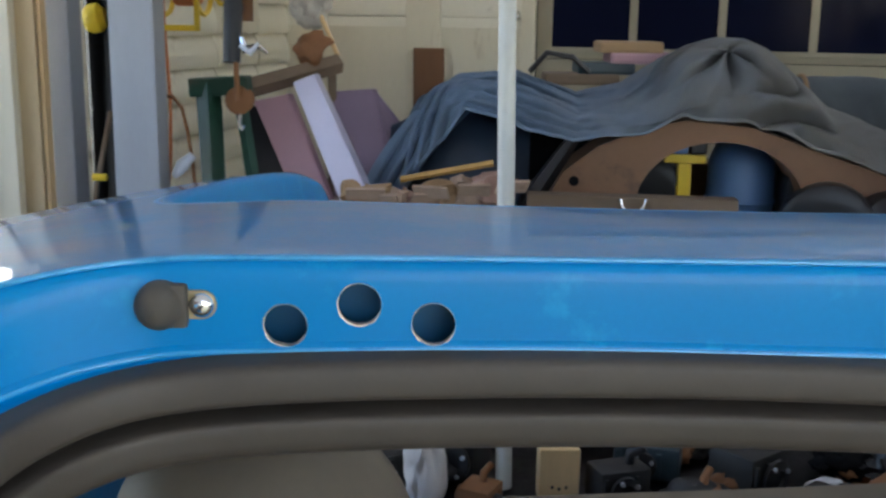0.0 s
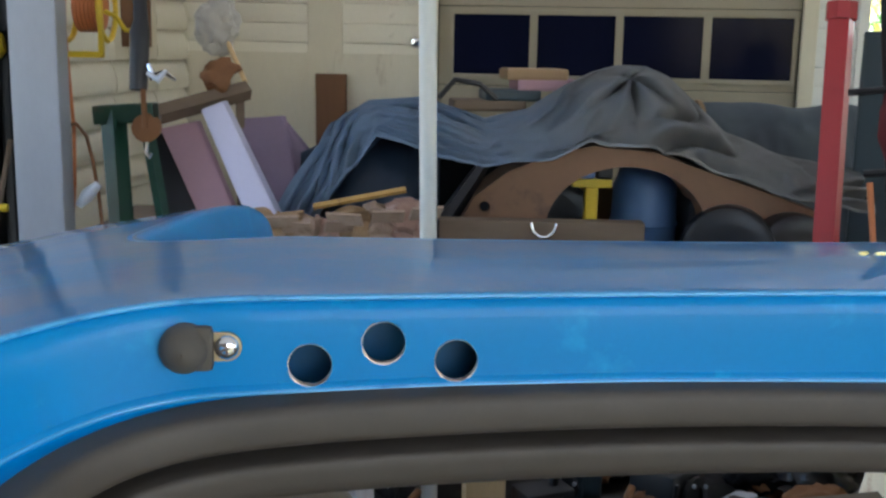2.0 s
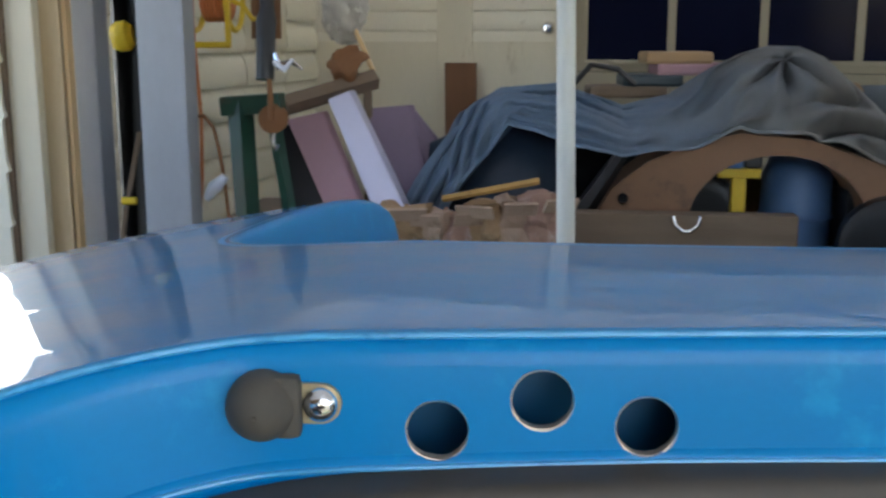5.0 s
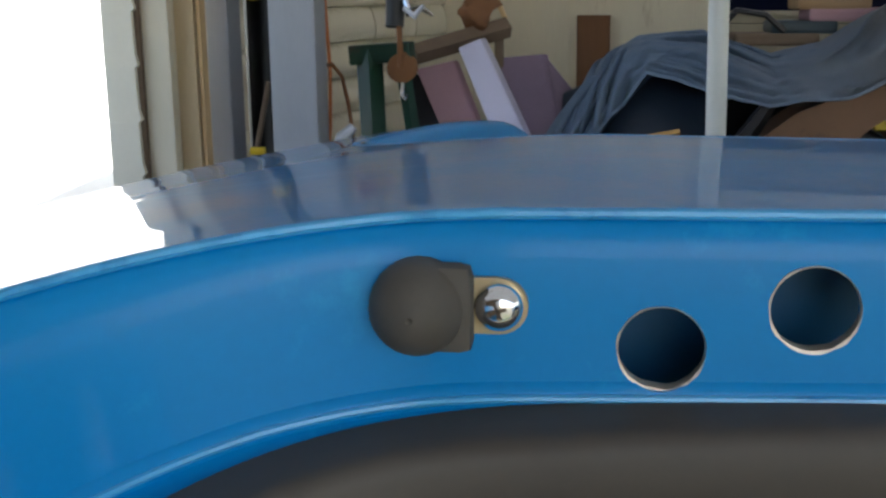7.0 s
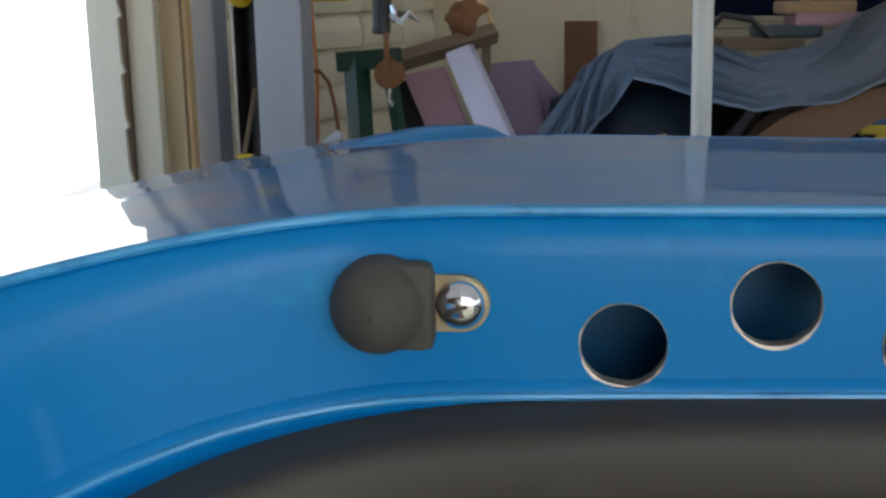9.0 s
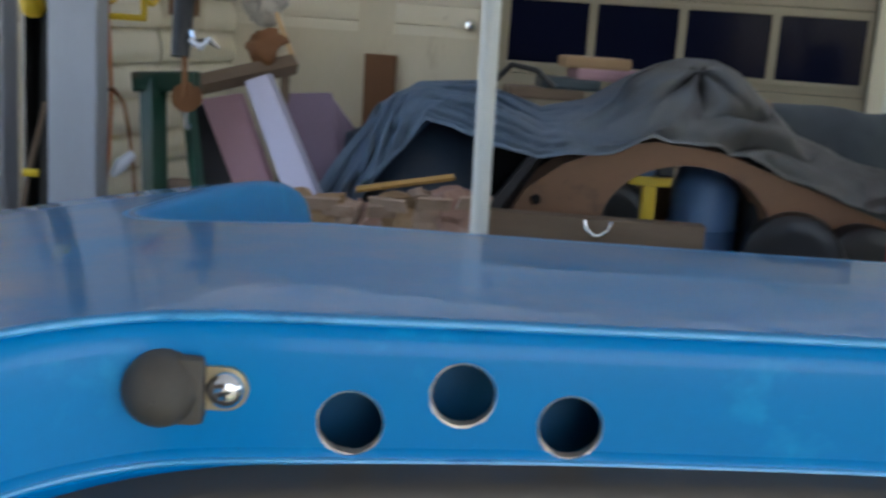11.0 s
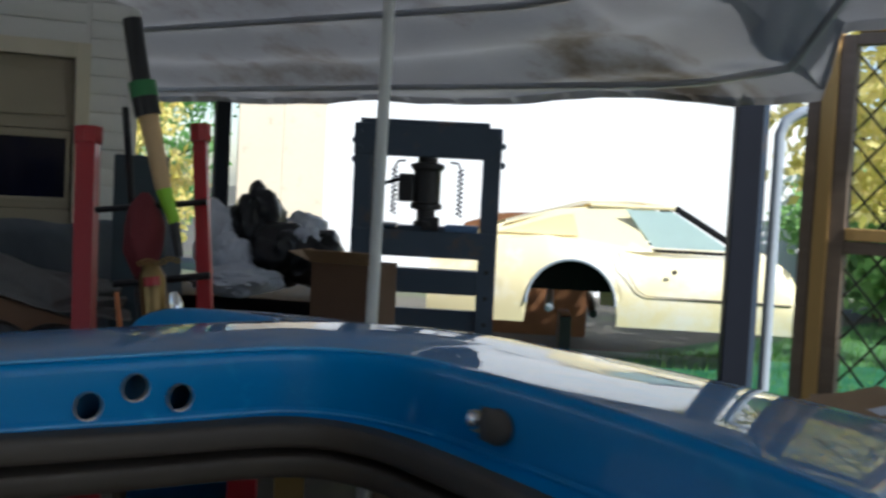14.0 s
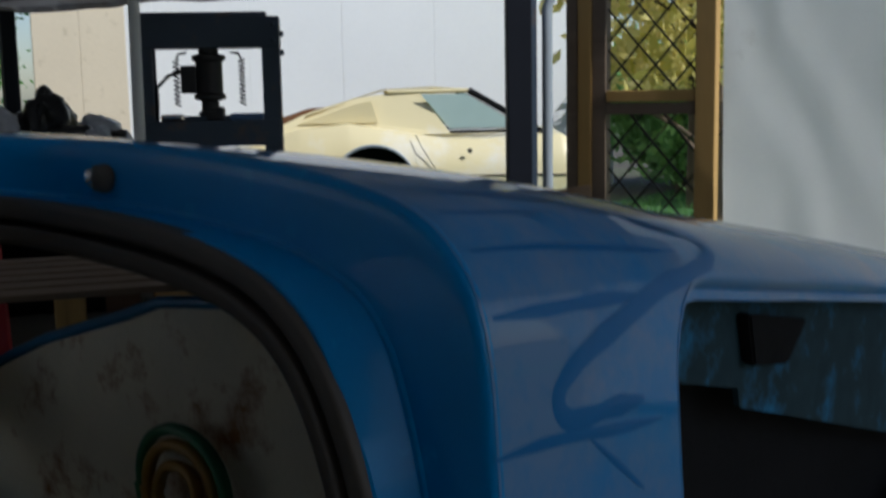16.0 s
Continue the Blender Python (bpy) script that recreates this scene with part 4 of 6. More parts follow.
# far corner post, dark post with downpipe
cp = thing("corner_post", "dark steel canopy corner post", "post", outward(1.16) @ pose(4.24, 5.36, 0, 0, 0, -20))
part("shaft", box(-0.05, 0.05, -0.05, 0.05, 0, 1.93, 0.006), POST_DARK, cp)
dp = thing("canopy_post", "broad dark steel post carrying the canopy eave", "post", outward(1.19, 0.09, -0.06) @ pose(5.13, 1.86, 0, 0, 0, -50))
part("shaft", box(-0.09, 0.05, -0.06, 0.06, 0, 2.1, 0.008), POST_DARK, dp)
part("web_plate", box(0.052, 0.085, -0.02, 0.02, 0, 2.1, 0.004), PRESS, dp)
dpipe = thing("downpipe", "pale grey downpipe with a bend at the top", "downpipe", outward(1.19, 0.09, -0.06) @ pose(5.21, 1.74, 0))
smooth(part("pipe_run", tube([(0, 0, 0), (0, 0, 1.78), (0.02, -0.02, 1.85), (0.07, -0.08, 1.9), (0.2, -0.22, 1.92)], 0.03, 14), DOWNPIPE, dpipe), 50)


# wire mesh set in timber
def mesh_bay(parent, x0, x1, z0, z1, step=0.15, tall=1.17):
    bm = bmesh.new()
    w, h = x1 - x0, z1 - z0
    for sgn in (1, -1):
        n = int((w + h / tall) / step) + 1
        for i in range(n + 1):
            c = i * step - h / tall if sgn > 0 else i * step
            pts = []
            for z in (0.0, h):
                pts.append((c + z / tall if sgn > 0 else c - z / tall, z))
            (xa, za), (xb, zb) = pts
            t0, t1 = 0.0, 1.0
            for lo, hi, p, q in ((0, w, xa, xb),):
                if p == q:
                    continue
                ta, tb_ = (lo - p) / (q - p), (hi - p) / (q - p)
                t0, t1 = max(t0, min(ta, tb_)), min(t1, max(ta, tb_))
            if t1 - t0 > 0.02:
                P = [(x0 + xa + (xb - xa) * t, 0.004 * sgn + 0.006 * math.sin(20 * t + i), z0 + za + (zb - za) * t) for t in (t0, (t0 + t1) / 2, t1)]
                tube(P, 0.0055, 6, bm, caps=False)
    return smooth(part("wire_mesh", bm, WIRE, parent), 60)


FRAME = outward(1.42) @ pose(4.31, 0.605, 0, 0, 0, -79)
fence = thing("mesh_screen", "timber framed screen with diamond wire mesh", "screen", FRAME)
for x0, x1, h in ((-0.31, -0.25, 2.13), (0.21, 0.295, 2.19)):
    part("upright", box(x0, x1, -0.045, 0.045, 0, h, 0.005), WOOD, fence)
part("upright", box(-0.365, -0.312, -0.04, 0.05, 0, 2.12, 0.005), OLD_WOOD, fence, "dark weathered edge post")
part("upright", box(-0.248, -0.185, -0.03, 0.05, 0, 2.1, 0.004), OLD_WOOD, fence)
for z0, z1 in ((0.0, 0.1), (1.27, 1.32), (2.11, 2.16)):
    part("rail", box(-0.183, 0.208, -0.035, 0.035, z0, z1, 0.004), WOOD, fence)
part("rail", box(-0.183, 0.208, -0.03, 0.04, 1.215, 1.265, 0.004), OLD_WOOD, fence)
part("rail", box(-0.183, 0.208, -0.03, 0.04, 2.06, 2.108, 0.004), OLD_WOOD, fence)
mesh_bay(fence, -0.18, 0.205, 0.1, 1.215)
mesh_bay(fence, -0.18, 0.205, 1.32, 2.06)

# white tarpaulin wall


def white_wall(u, v):
    a, b = Vector((4.33, 0.27, 0)), Vector((3.05, -2.9, 0))
    p = a + (b - a) * u
    t = u * 8 + v * 3.4
    fold = 0.014 * math.sin(t * 1.9) * (0.35 + 0.65 * v) + 0.03 * noise.noise((u * 5 + v * 2.5, v * 1.5, 4)) + 0.005 * math.sin(t * 7 + 3 * noise.noise((u * 9, v * 4, 2))) - 0.008 * abs(noise.noise((u * 16 + v * 3, v * 6 - u * 5, 8)))
    return Vector((p.x + fold, p.y, 2.6 * v))


tarp_ = smooth(part("wall_tarpaulin", sheet(white_wall, 110, 40, thick=0.003), TARP_WHITE), 60)
tarp_.matrix_world = outward(1.42)
tagged(tarp_, "white creased tarpaulin side wall", "tarpaulin wall", kind="structure")


# hydraulic shop press
PR = outward(1.13) @ pose(3.742, 2.772, 0, 0, 0, -47.9)
pr = thing("hydraulic_press", "blue-grey H-frame hydraulic shop press on feet", "press", PR)
for sx in (-1, 1):
    bm = bmesh.new()
    box(sx * 0.318 - 0.045, sx * 0.318 + 0.045, -0.062, -0.05, 0.20, 1.66, 0.003, bm)
    box(sx * 0.318 - 0.045, sx * 0.318 + 0.045, 0.05, 0.062, 0.20, 1.66, 0.003, bm)
    box(sx * 0.318 - 0.006 + sx * 0.036, sx * 0.318 + 0.006 + sx * 0.036, -0.05, 0.05, 0.20, 1.66, 0.002, bm)
    up = part("upright", bm, PRESS, pr)
    for i in range(7):
        part("pin_hole", lathe([(0.012, 0), (0.012, 0.004)], 12, m=pose(sx * 0.318, -0.062, 0.35 + 0.13 * i, 90, 0, 0)), JACK, up)
    part("foot", box(sx * 0.318 - 0.04, sx * 0.318 + 0.04, -0.32, 0.32, 0.158, 0.2, 0.005), PRESS, pr)
bm = box(-0.365, 0.365, -0.075, 0.075, 1.555, 1.71, 0.006)
box(-0.34, 0.30, -0.05, 0.05, 1.71, 1.735, 0.004, bm)
top = part("top_beam", bm, PRESS, pr)
for sx in (-1, 1):
    for z in (1.59, 1.67):
        smooth(part("bolt", lathe([(0.013, 0), (0.013, 0.012), (0.006, 0.016)], 6, m=pose(sx * 0.335, -0.076, z, 90, 0, 0)), PRESS, top))
part("table", box(-0.355, 0.355, -0.075, -0.055, 1.06, 1.19, 0.004), PRESS, pr)
part("table", box(-0.355, 0.355, 0.055, 0.075, 1.06, 1.19, 0.004), PRESS, pr)
part("lower_beam", box(-0.272, 0.272, -0.05, 0.05, 0.88, 1.0, 0.005), PRESS, pr)
part("base_beam", box(-0.272, 0.272, -0.05, 0.05, 0.20, 0.30, 0.005), PRESS, pr)
part("brace_plate", box(-0.272, 0.272, -0.02, 0.02, 0.70, 0.80, 0.005), PRESS, pr)
for sx in (-1, 1):
    for z in (1.53, 1.625):
        smooth(part("bolt", lathe([(0.016, 0), (0.016, 0.014), (0.008, 0.02)], 6, m=pose(sx * 0.364, 0.0, z, 0, 90 * sx, 0)), PRESS, pr), 30)
jk = smooth(part("bottle_jack", lathe([(0.05, 1.555), (0.05, 1.53), (0.085, 1.52), (0.085, 1.50), (0.068, 1.485), (0.068, 1.33), (0.08, 1.32), (0.08, 1.30), (0.045, 1.29), (0.045, 1.24), (0.06, 1.235), (0.06, 1.215)], 20), JACK, pr), 40)
part("pump_block", box(-0.14, -0.06, -0.05, 0.03, 1.33, 1.47, 0.01), JACK, jk)
part("ram_plate", box(-0.16, 0.16, -0.03, 0.03, 1.19, 1.215, 0.004), PRESS, jk)
for sx in (-1, 1):
    pts = [(sx * 0.165 + 0.014 * math.cos(a * 0.9), 0.014 * math.sin(a * 0.9), 1.50 - a * 0.0033) for a in range(72)]
    smooth(part("return_spring", tube(pts, 0.0045, 5), JACK, pr), 60)
    part("spring_hook", tube([(sx * 0.165, 0, 1.50), (sx * 0.15, 0, 1.53), (sx * 0.11, 0, 1.535)], 0.006, 6), JACK, pr)
smooth(part("pressure_hose", tube([(-0.14, -0.03, 1.44), (-0.2, -0.04, 1.42), (-0.26, -0.03, 1.36), (-0.262, -0.02, 1.28), (-0.268, -0.01, 1.2)], 0.009, 8), BLACK_PLASTIC, pr), 60)
for name, label, mt, x0, x1, y0, y1, z0, z1 in (
        ("steel_block", "bright machined steel block on the press table", CHROME, -0.25, -0.13, -0.04, 0.05, 1.19, 1.225),
        ("steel_block", "dark steel block on the press table", JACK, -0.02, 0.07, -0.05, 0.05, 1.19, 1.26),
        ("oil_rag", "blue crumpled rag on the press table", BLUE_PLASTIC, 0.1, 0.27, -0.05, 0.06, 1.19, 1.225)):
    o = thing(name, label, "block" if "block" in name else "rag", PR)
    part("block_body" if "block" in name else "cloth", box(x0, x1, y0, y1, z0, z1, 0.012), mt, o)


# ---- clutter before the return wall ----
def leaning_slab(name, label, cat, material, pts, thick, back=0.05, part_name="panel"):
    """A slab through four corner points (low left, low right, top right, top left), pushed back along y."""
    o = thing(name, label, cat)
    bm = bmesh.new()
    a = [bm.verts.new(p) for p in pts]
    b = [bm.verts.new(Vector(p) + Vector((0.02, thick, 0.0))) for p in pts]
    bm.faces.new(a)
    bm.faces.new(b[::-1])
    for i in range(4):
        bm.faces.new((a[i], a[(i + 1) % 4], b[(i + 1) % 4], b[i]))
    bmesh.ops.recalc_face_normals(bm, faces=bm.faces)
    bmesh.ops.bevel(bm, geom=list(bm.edges), offset=0.005, segments=2, affect='EDGES')
    smooth(part(part_name, bm, material, o), 30)
    return o


# a low bench carries the leaning boards
bench = thing("work_bench", "low dark timber bench piled with boards", "bench", pose(-0.25, 4.2, 0, 0, 0, -9))
part("bench_top", box(-0.55, 0.75, -0.12, 0.55, 0.54, 0.58, 0.005), OLD_WOOD, bench)
for x in (-0.5, 0.7):
    for y in (-0.08, 0.5):
        part("leg", box(x - 0.03, x + 0.03, y - 0.03, y + 0.03, 0, 0.54, 0.004), OLD_WOOD, bench)
leaning_slab("foam_board", "pink rigid foam board leaning on the bench", "board", PINK, [(-0.316, 3.976, 0.575), (-0.171, 3.957, 0.602), (-0.365, 4.208, 1.044), (-0.524, 4.227, 1.007)], 0.05)
leaning_slab("metal_case", "long lilac-white metal case leaning on end", "case", LILAC, [(-0.115, 3.803, 0.603), (-0.005, 3.795, 0.658), (-0.245, 4.072, 1.139), (-0.337, 4.080, 1.102)], 0.12)
leaning_slab("plastic_sheet", "mauve curved plastic sheet behind the case", "sheet", PURPLE, [(-0.156, 4.178, 0.533), (0.110, 4.144, 0.587), (0.018, 4.353, 1.062), (-0.214, 4.388, 1.042)], 0.02)
leaning_slab("plastic_sheet", "mauve bent plastic sheet edge", "sheet", PURPLE, [(-0.004, 4.203, 0.526), (0.150, 4.188, 0.580), (0.138, 4.333, 0.897), (0.005, 4.386, 1.059)], 0.02)
# slab added to fill the dark gap between stand and foam board
leaning_slab("black_slab", "near-black slab filling the dark gap behind the foam board", "board", BAG_BLACK, [(-0.50, 4.06, 0.575), (-0.20, 4.04, 0.575), (-0.42, 4.27, 1.0), (-0.56, 4.27, 0.98)], 0.015)
sh = thing("slanting_shelf", "weathered board propped at a slant over the foam", "shelf")
part("board_body", tube([(-0.525, 4.188, 1.072), (-0.135, 4.349, 1.177)], 0.045, 4, square=True), OLD_WOOD, sh)
part("prop", box(-0.02, 0.02, -0.02, 0.02, -1.0, 0.0, 0.003, m=Matrix.Translation((-0.174, 4.383, 1.157))), OLD_WOOD, sh)
wl = thing("rusty_casting", "brown rusty casting on the slanting board", "casting")
bm = bmesh.new()
bmesh.ops.create_icosphere(bm, subdivisions=3, radius=1.0)
for v in bm.verts:
    d = v.co.normalized()
    k = 1 + 0.5 * noise.noise(d * 1.7 + Vector((4, 1, 0))) - 0.4 * abs(noise.noise(d * 3.5))
    v.co = Vector((-0.262 + 0.085 * d.x * k, 4.305 + 0.05 * d.y * k, 1.232 + 0.075 * d.z * k + 0.04 * max(0.0, d.x)))
smooth(part("casting_body", bm, RUST, wl), 50)
part("tilting_strip", tube([(-0.147, 4.357, 1.210), (-0.248, 4.469, 1.437)], 0.012, 6), PALE_WOOD, wl, "thin pale strip")

gs = thing("green_stand", "dark green steel stand with splayed legs", "stand")
part("leg", tube([(-0.707, 4.120, 1.092), (-0.661, 3.912, 0.586), (-0.649, 3.813, 0.073)], [0.055, 0.05, 0.05], 4, square=True), GREEN_STEEL, gs)
part("leg", tube([(-0.571, 4.093, 1.070), (-0.478, 3.882, 0.589), (-0.427, 3.776, 0.077)], [0.03, 0.028, 0.028], 4, square=True), GREEN_STEEL, gs)
part("head", box(-0.13, 0.13, -0.05, 0.05, -0.04, 0.04, 0.008, m=Matrix.Translation((-0.652, 4.108, 1.081)) @ pose(0, 0, 0, 0, -4, -9)), GREEN_STEEL, gs)
smooth(part("winch_drum", lathe([(0.05, -0.05), (0.06, -0.045), (0.035, -0.03), (0.035, 0.03), (0.06, 0.045), (0.05, 0.05)], 16, m=Matrix.Translation((-0.559, 4.031, 1.027)) @ pose(0, 0, 0, 90, 0, 0)), RUST, gs))
part("hook", tube([(-0.552, 3.968, 0.972), (-0.558, 3.960, 0.926), (-0.544, 3.953, 0.903), (-0.534, 3.956, 0.926)], 0.008, 6), CHROME, gs)

# things hung on the wall
reel = thing("cord_reel", "yellow plastic reel wound with orange cord", "cord reel", Matrix.Translation((-0.789, 4.161, 1.506)) @ pose(0, 0, 0, 0, 0, -9))
smooth(part("wound_cord", lathe([(0.07, -0.05)] + [(0.10 + 0.006 * (i % 2), -0.05 + 0.1 * i / 12) for i in range(13)] + [(0.07, 0.05)], 22, m=pose(0.0, 0, 0.02, 90, 0, 90)), ORANGE_CORD, reel), 60)
fr = bmesh.new()
for sx in (-0.1, 0.07):
    pts = [(sx, 0.125 * math.cos(a), 0.02 + 0.14 * math.sin(a)) for a in [2 * math.pi * i / 20 for i in range(21)]]
    tube(pts, 0.012, 6, fr)
box(-0.115, 0.085, -0.13, -0.1, -0.19, -0.165, 0.005, fr)
box(-0.115, -0.095, -0.13, -0.1, -0.19, 0.2, 0.005, fr)
box(0.065, 0.085, -0.13, -0.1, -0.19, 0.2, 0.005, fr)
smooth(part("reel_frame", fr, YELLOW_PLASTIC, reel), 40)
part("crank", tube([(0.09, -0.1, 0.0), (0.14, -0.11, -0.02), (0.18, -0.12, -0.075), (0.2, -0.12, -0.075)], 0.011, 6), YELLOW_PLASTIC, reel)
part("hanging_wire", tube([(0, 0, 0.1), (0.0, 0.02, 0.9)], 0.005, 6), WIRE, reel)
tbk = thing("black_tube_lamp", "black plastic tube hanging on a hook", "tube")
smooth(part("tube_body", tube([(-0.560, 3.995, 1.921), (-0.562, 3.935, 1.606), (-0.557, 3.908, 1.471), (-0.562, 3.901, 1.425), (-0.570, 3.858, 1.193)], [0.02, 0.028, 0.03, 0.042, 0.036], 12), BLACK_PLASTIC, tbk), 40)
cl = thing("spring_clamp", "white metal spring clamp below the tube", "clamp")
part("jaw", tube([(-0.526, 3.849, 1.296), (-0.511, 3.837, 1.247), (-0.458, 3.832, 1.263), (-0.418, 3.820, 1.235)], [0.01, 0.02, 0.014, 0.005], 8), CHROME, cl)
part("jaw", tube([(-0.529, 3.834, 1.264), (-0.487, 3.821, 1.234), (-0.453, 3.823, 1.275)], [0.012, 0.016, 0.008], 8), BAG_WHITE, cl)
part("wire_loop", tube([(-0.551, 3.846, 1.201), (-0.550, 3.877, 1.038), (-0.536, 3.885, 1.096)], 0.012, 6), RUST, cl)
cd = thing("hanging_cord", "orange extension cord hanging against the siding", "cord")
smooth(part("cord_run", tube([(-0.894, 4.155, 1.655), (-0.888, 4.109, 1.421), (-0.874, 4.072, 1.235), (-0.856, 4.029, 1.026), (-0.855, 3.984, 0.792), (-0.872, 3.943, 0.559), (-0.883, 3.851, 0.069)], 0.008, 6), ORANGE_CORD, cd), 60)
smooth(part("cord_run", tube([(-0.903, 3.988, 1.040), (-0.838, 3.978, 1.044), (-0.797, 3.962, 0.996), (-0.771, 3.938, 0.892), (-0.749, 3.908, 0.754), (-0.729, 3.869, 0.570), (-0.724, 3.776, 0.086)], 0.009, 6), RUST, cd), 60)
smooth(part("plug_wrap", tube([(-0.823, 3.861, 0.715), (-0.788, 3.864, 0.761), (-0.741, 3.865, 0.807)], [0.015, 0.03, 0.018], 8), BAG_WHITE, cd), 60)
hel = thing("ear_defenders", "yellow plastic ear defender cups hung in the gap", "ear defenders")
smooth(part("cup", lathe([(0.02, -0.05), (0.05, -0.045), (0.065, -0.02), (0.065, 0.02), (0.04, 0.045)], 18, m=Matrix.Translation((-1.215, 4.271, 1.363)) @ pose(0, 0, 0, 0, 80, 0)), YELLOW_PLASTIC, hel))
part("band", tube([(-1.235, 4.346, 1.561), (-1.262, 4.326, 1.462), (-1.258, 4.305, 1.363)], 0.012, 6), BLACK_PLASTIC, hel)
# no garment: a near-black sheet added for the shade between the posts
cov = thing("gap_shade_sheet", "blue-black sheet standing for the dark gap between the posts", "coat")


def coat(u, v):
    a, b = Vector((-1.27, 4.32, 0)), Vector((-0.98, 4.22, 0))
    p = a + (b - a) * u
    return Vector((p.x, p.y - 0.03 * math.sin(u * 9 + v * 2) - 0.02 * math.sin(u * 21), 2.35 * v))


smooth(part("cloth", sheet(coat, 14, 30, thick=0.01), BAG_BLACK, cov), 60)
ax_ = thing("garden_tool", "long-handled tool leaning between the posts", "tool")
part("handle", tube([(-1.215, 3.671, -0.014), (-1.158, 3.913, 0.660), (-1.111, 4.027, 0.972)], 0.012, 8), OLD_WOOD, ax_)
part("grip", tube([(-1.161, 3.872, 0.709), (-1.102, 3.868, 0.709)], 0.016, 8), YELLOW_PLASTIC, ax_)


# ---- the covered shell beside the house ----
G = pose(0.0, 4.03, 0, 0, 0, -9.5)
cover = thing("canvas_cover", "grey canvas sheet draped in folds over a car shell", "cover", G)
TOPX = [-0.10, 0.0, 0.1, 0.19, 0.36, 0.63, 0.9, 1.11, 1.28, 1.4, 1.52, 1.63, 1.73, 1.84, 2.01, 2.3, 2.6]
TOPZ = [0.5, 0.69, 0.88, 1.03, 1.14, 1.165, 1.065, 1.12, 1.235, 1.295, 1.32, 1.318, 1.275, 1.19, 1.03, 0.92, 0.86]
HEMX = [-0.10, 0.0, 0.12, 0.25, 0.42, 0.7, 0.9, 1.19, 1.35, 1.65, 1.9, 2.2, 2.6]
HEMZ = [0.45, 0.55, 0.62, 0.8, 1.02, 0.93, 0.885, 0.925, 1.0, 0.975, 0.89, 0.79, 0.7]


def crease(t):
    """Rounded ridges with sharp valleys between them."""
    return 2.0 * abs(math.sin(t)) ** 0.75 - 1.1


def drape(u, v):
    x = -0.1 + 2.7 * u
    top, hem = float(np.interp(x, TOPX, TOPZ)), float(np.interp(x, HEMX, HEMZ))
    w = min(1.0, v / 0.45)
    k = max(0.0, (v - 0.45) / 0.55)
    z = hem + (top - hem) * math.sin(w * math.pi / 2)
    y = -0.02 + 0.32 * (1 - math.cos(w * math.pi / 2)) + 0.85 * k
    z -= 0.30 * k * k * (1.0 if x < 1.2 else 0.7)
    wob = noise.noise((x * 2.6, w * 1.8, 1.7))
    swag = math.exp(-((x - 0.66) / 0.27) ** 2)
    mound = ease(x, 0.95, 1.2)
    left = 1 - ease(x, 0.22, 0.42)
    star = math.exp(-((x - 1.54) / 0.2) ** 2 - ((w - 0.5) / 0.28) ** 2)
    turn = math.atan2((w - 0.6) * 0.5, x - 1.54)
    f = swag * 0.034 * crease(w * 9.5 + 5.5 * (x - 0.5) + 1.6 * wob) * (0.5 + 0.5 * w)
    f += swag * 0.012 * crease(w * 23 + 8 * x + 2 * wob)
    f += mound * (1 - 0.7 * star) * 0.042 * crease(w * 6.0 - 5.2 * (x - 1.0) + 3.2 * wob) * noise.noise((x * 1.7, w * 1.3, 4.4)) * 2.2
    f += star * 0.045 * crease(2.6 * turn + 1.2 * wob + 0.4)
    f += left * 0.028 * crease(x * 36 - 5 * w + 2 * wob)
    f += 0.03 * noise.noise((x * 3.5 + v * 2, v * 2, 2)) - 0.03 * abs(noise.noise((x * 8 - 6 * v, v * 5 + x, 6))) + 0.006 * noise.noise((x * 20, v * 16, 3))
    f += k * 0.03 * crease(x * 11 + 2 * k + 2 * wob)
    dimple = 0.07 * math.exp(-((x - 1.56) / 0.06) ** 2 - ((w - 0.55) / 0.25) ** 2)
    return Vector((x + 0.02 * noise.noise((v * 5, x * 5, 3)), y - 1.2 * f + dimple, z + 0.6 * f * (1 - 0.65 * w)))


smooth(part("canvas", sheet(drape, 300, 110, thick=0.004), TARP_GREY, cover), 70)
smooth(part("rolled_hem", tube([drape(i / 120, 0.004) - Vector((0, -0.004, 0.006)) for i in range(121)], 0.007, 8), TARP_GREY, cover), 70)
fl2 = thing("canvas_cover", "bluish canvas corner hanging from the covered shell", "cover", G)


def flap(u, v):
    bow = v ** 1.7
    x = -0.06 + (0.17 + 0.12 * v) * u + 0.25 * bow
    z = 0.50 + 0.53 * v * (0.92 + 0.08 * u)
    return Vector((x, -0.09 + 0.15 * v - 0.022 * crease(u * 9 + 1.5 * v) + 0.006 * math.sin(u * 23), z))


smooth(part("canvas", sheet(flap, 60, 30, thick=0.004), TARP_GREY, fl2), 70)
smooth(part("rolled_hem", tube([flap(i / 30, 0.003) for i in range(31)], 0.006, 7), TARP_GREY, fl2), 70)

TARP_DARK = mat("dark_canvas", (0.07, 0.085, 0.1), rough=0.7, vary=0.2, scale=3, grain=120, bump=0.25)
BLUE_BLACK = mat("blue_black_panel", (0.035, 0.055, 0.09), rough=0.3, vary=0.2, scale=5, grain=60, bump=0.1)
shell2 = thing("brown_car_shell", "bare brown car body shell with an empty wheel arch", "car shell", G)
arch = [(1.20 + 0.33 + 0.36 * math.cos(a), 0.60 + 0.285 * math.sin(a)) for a in [math.pi * (1 - i / 24) for i in range(25)]]
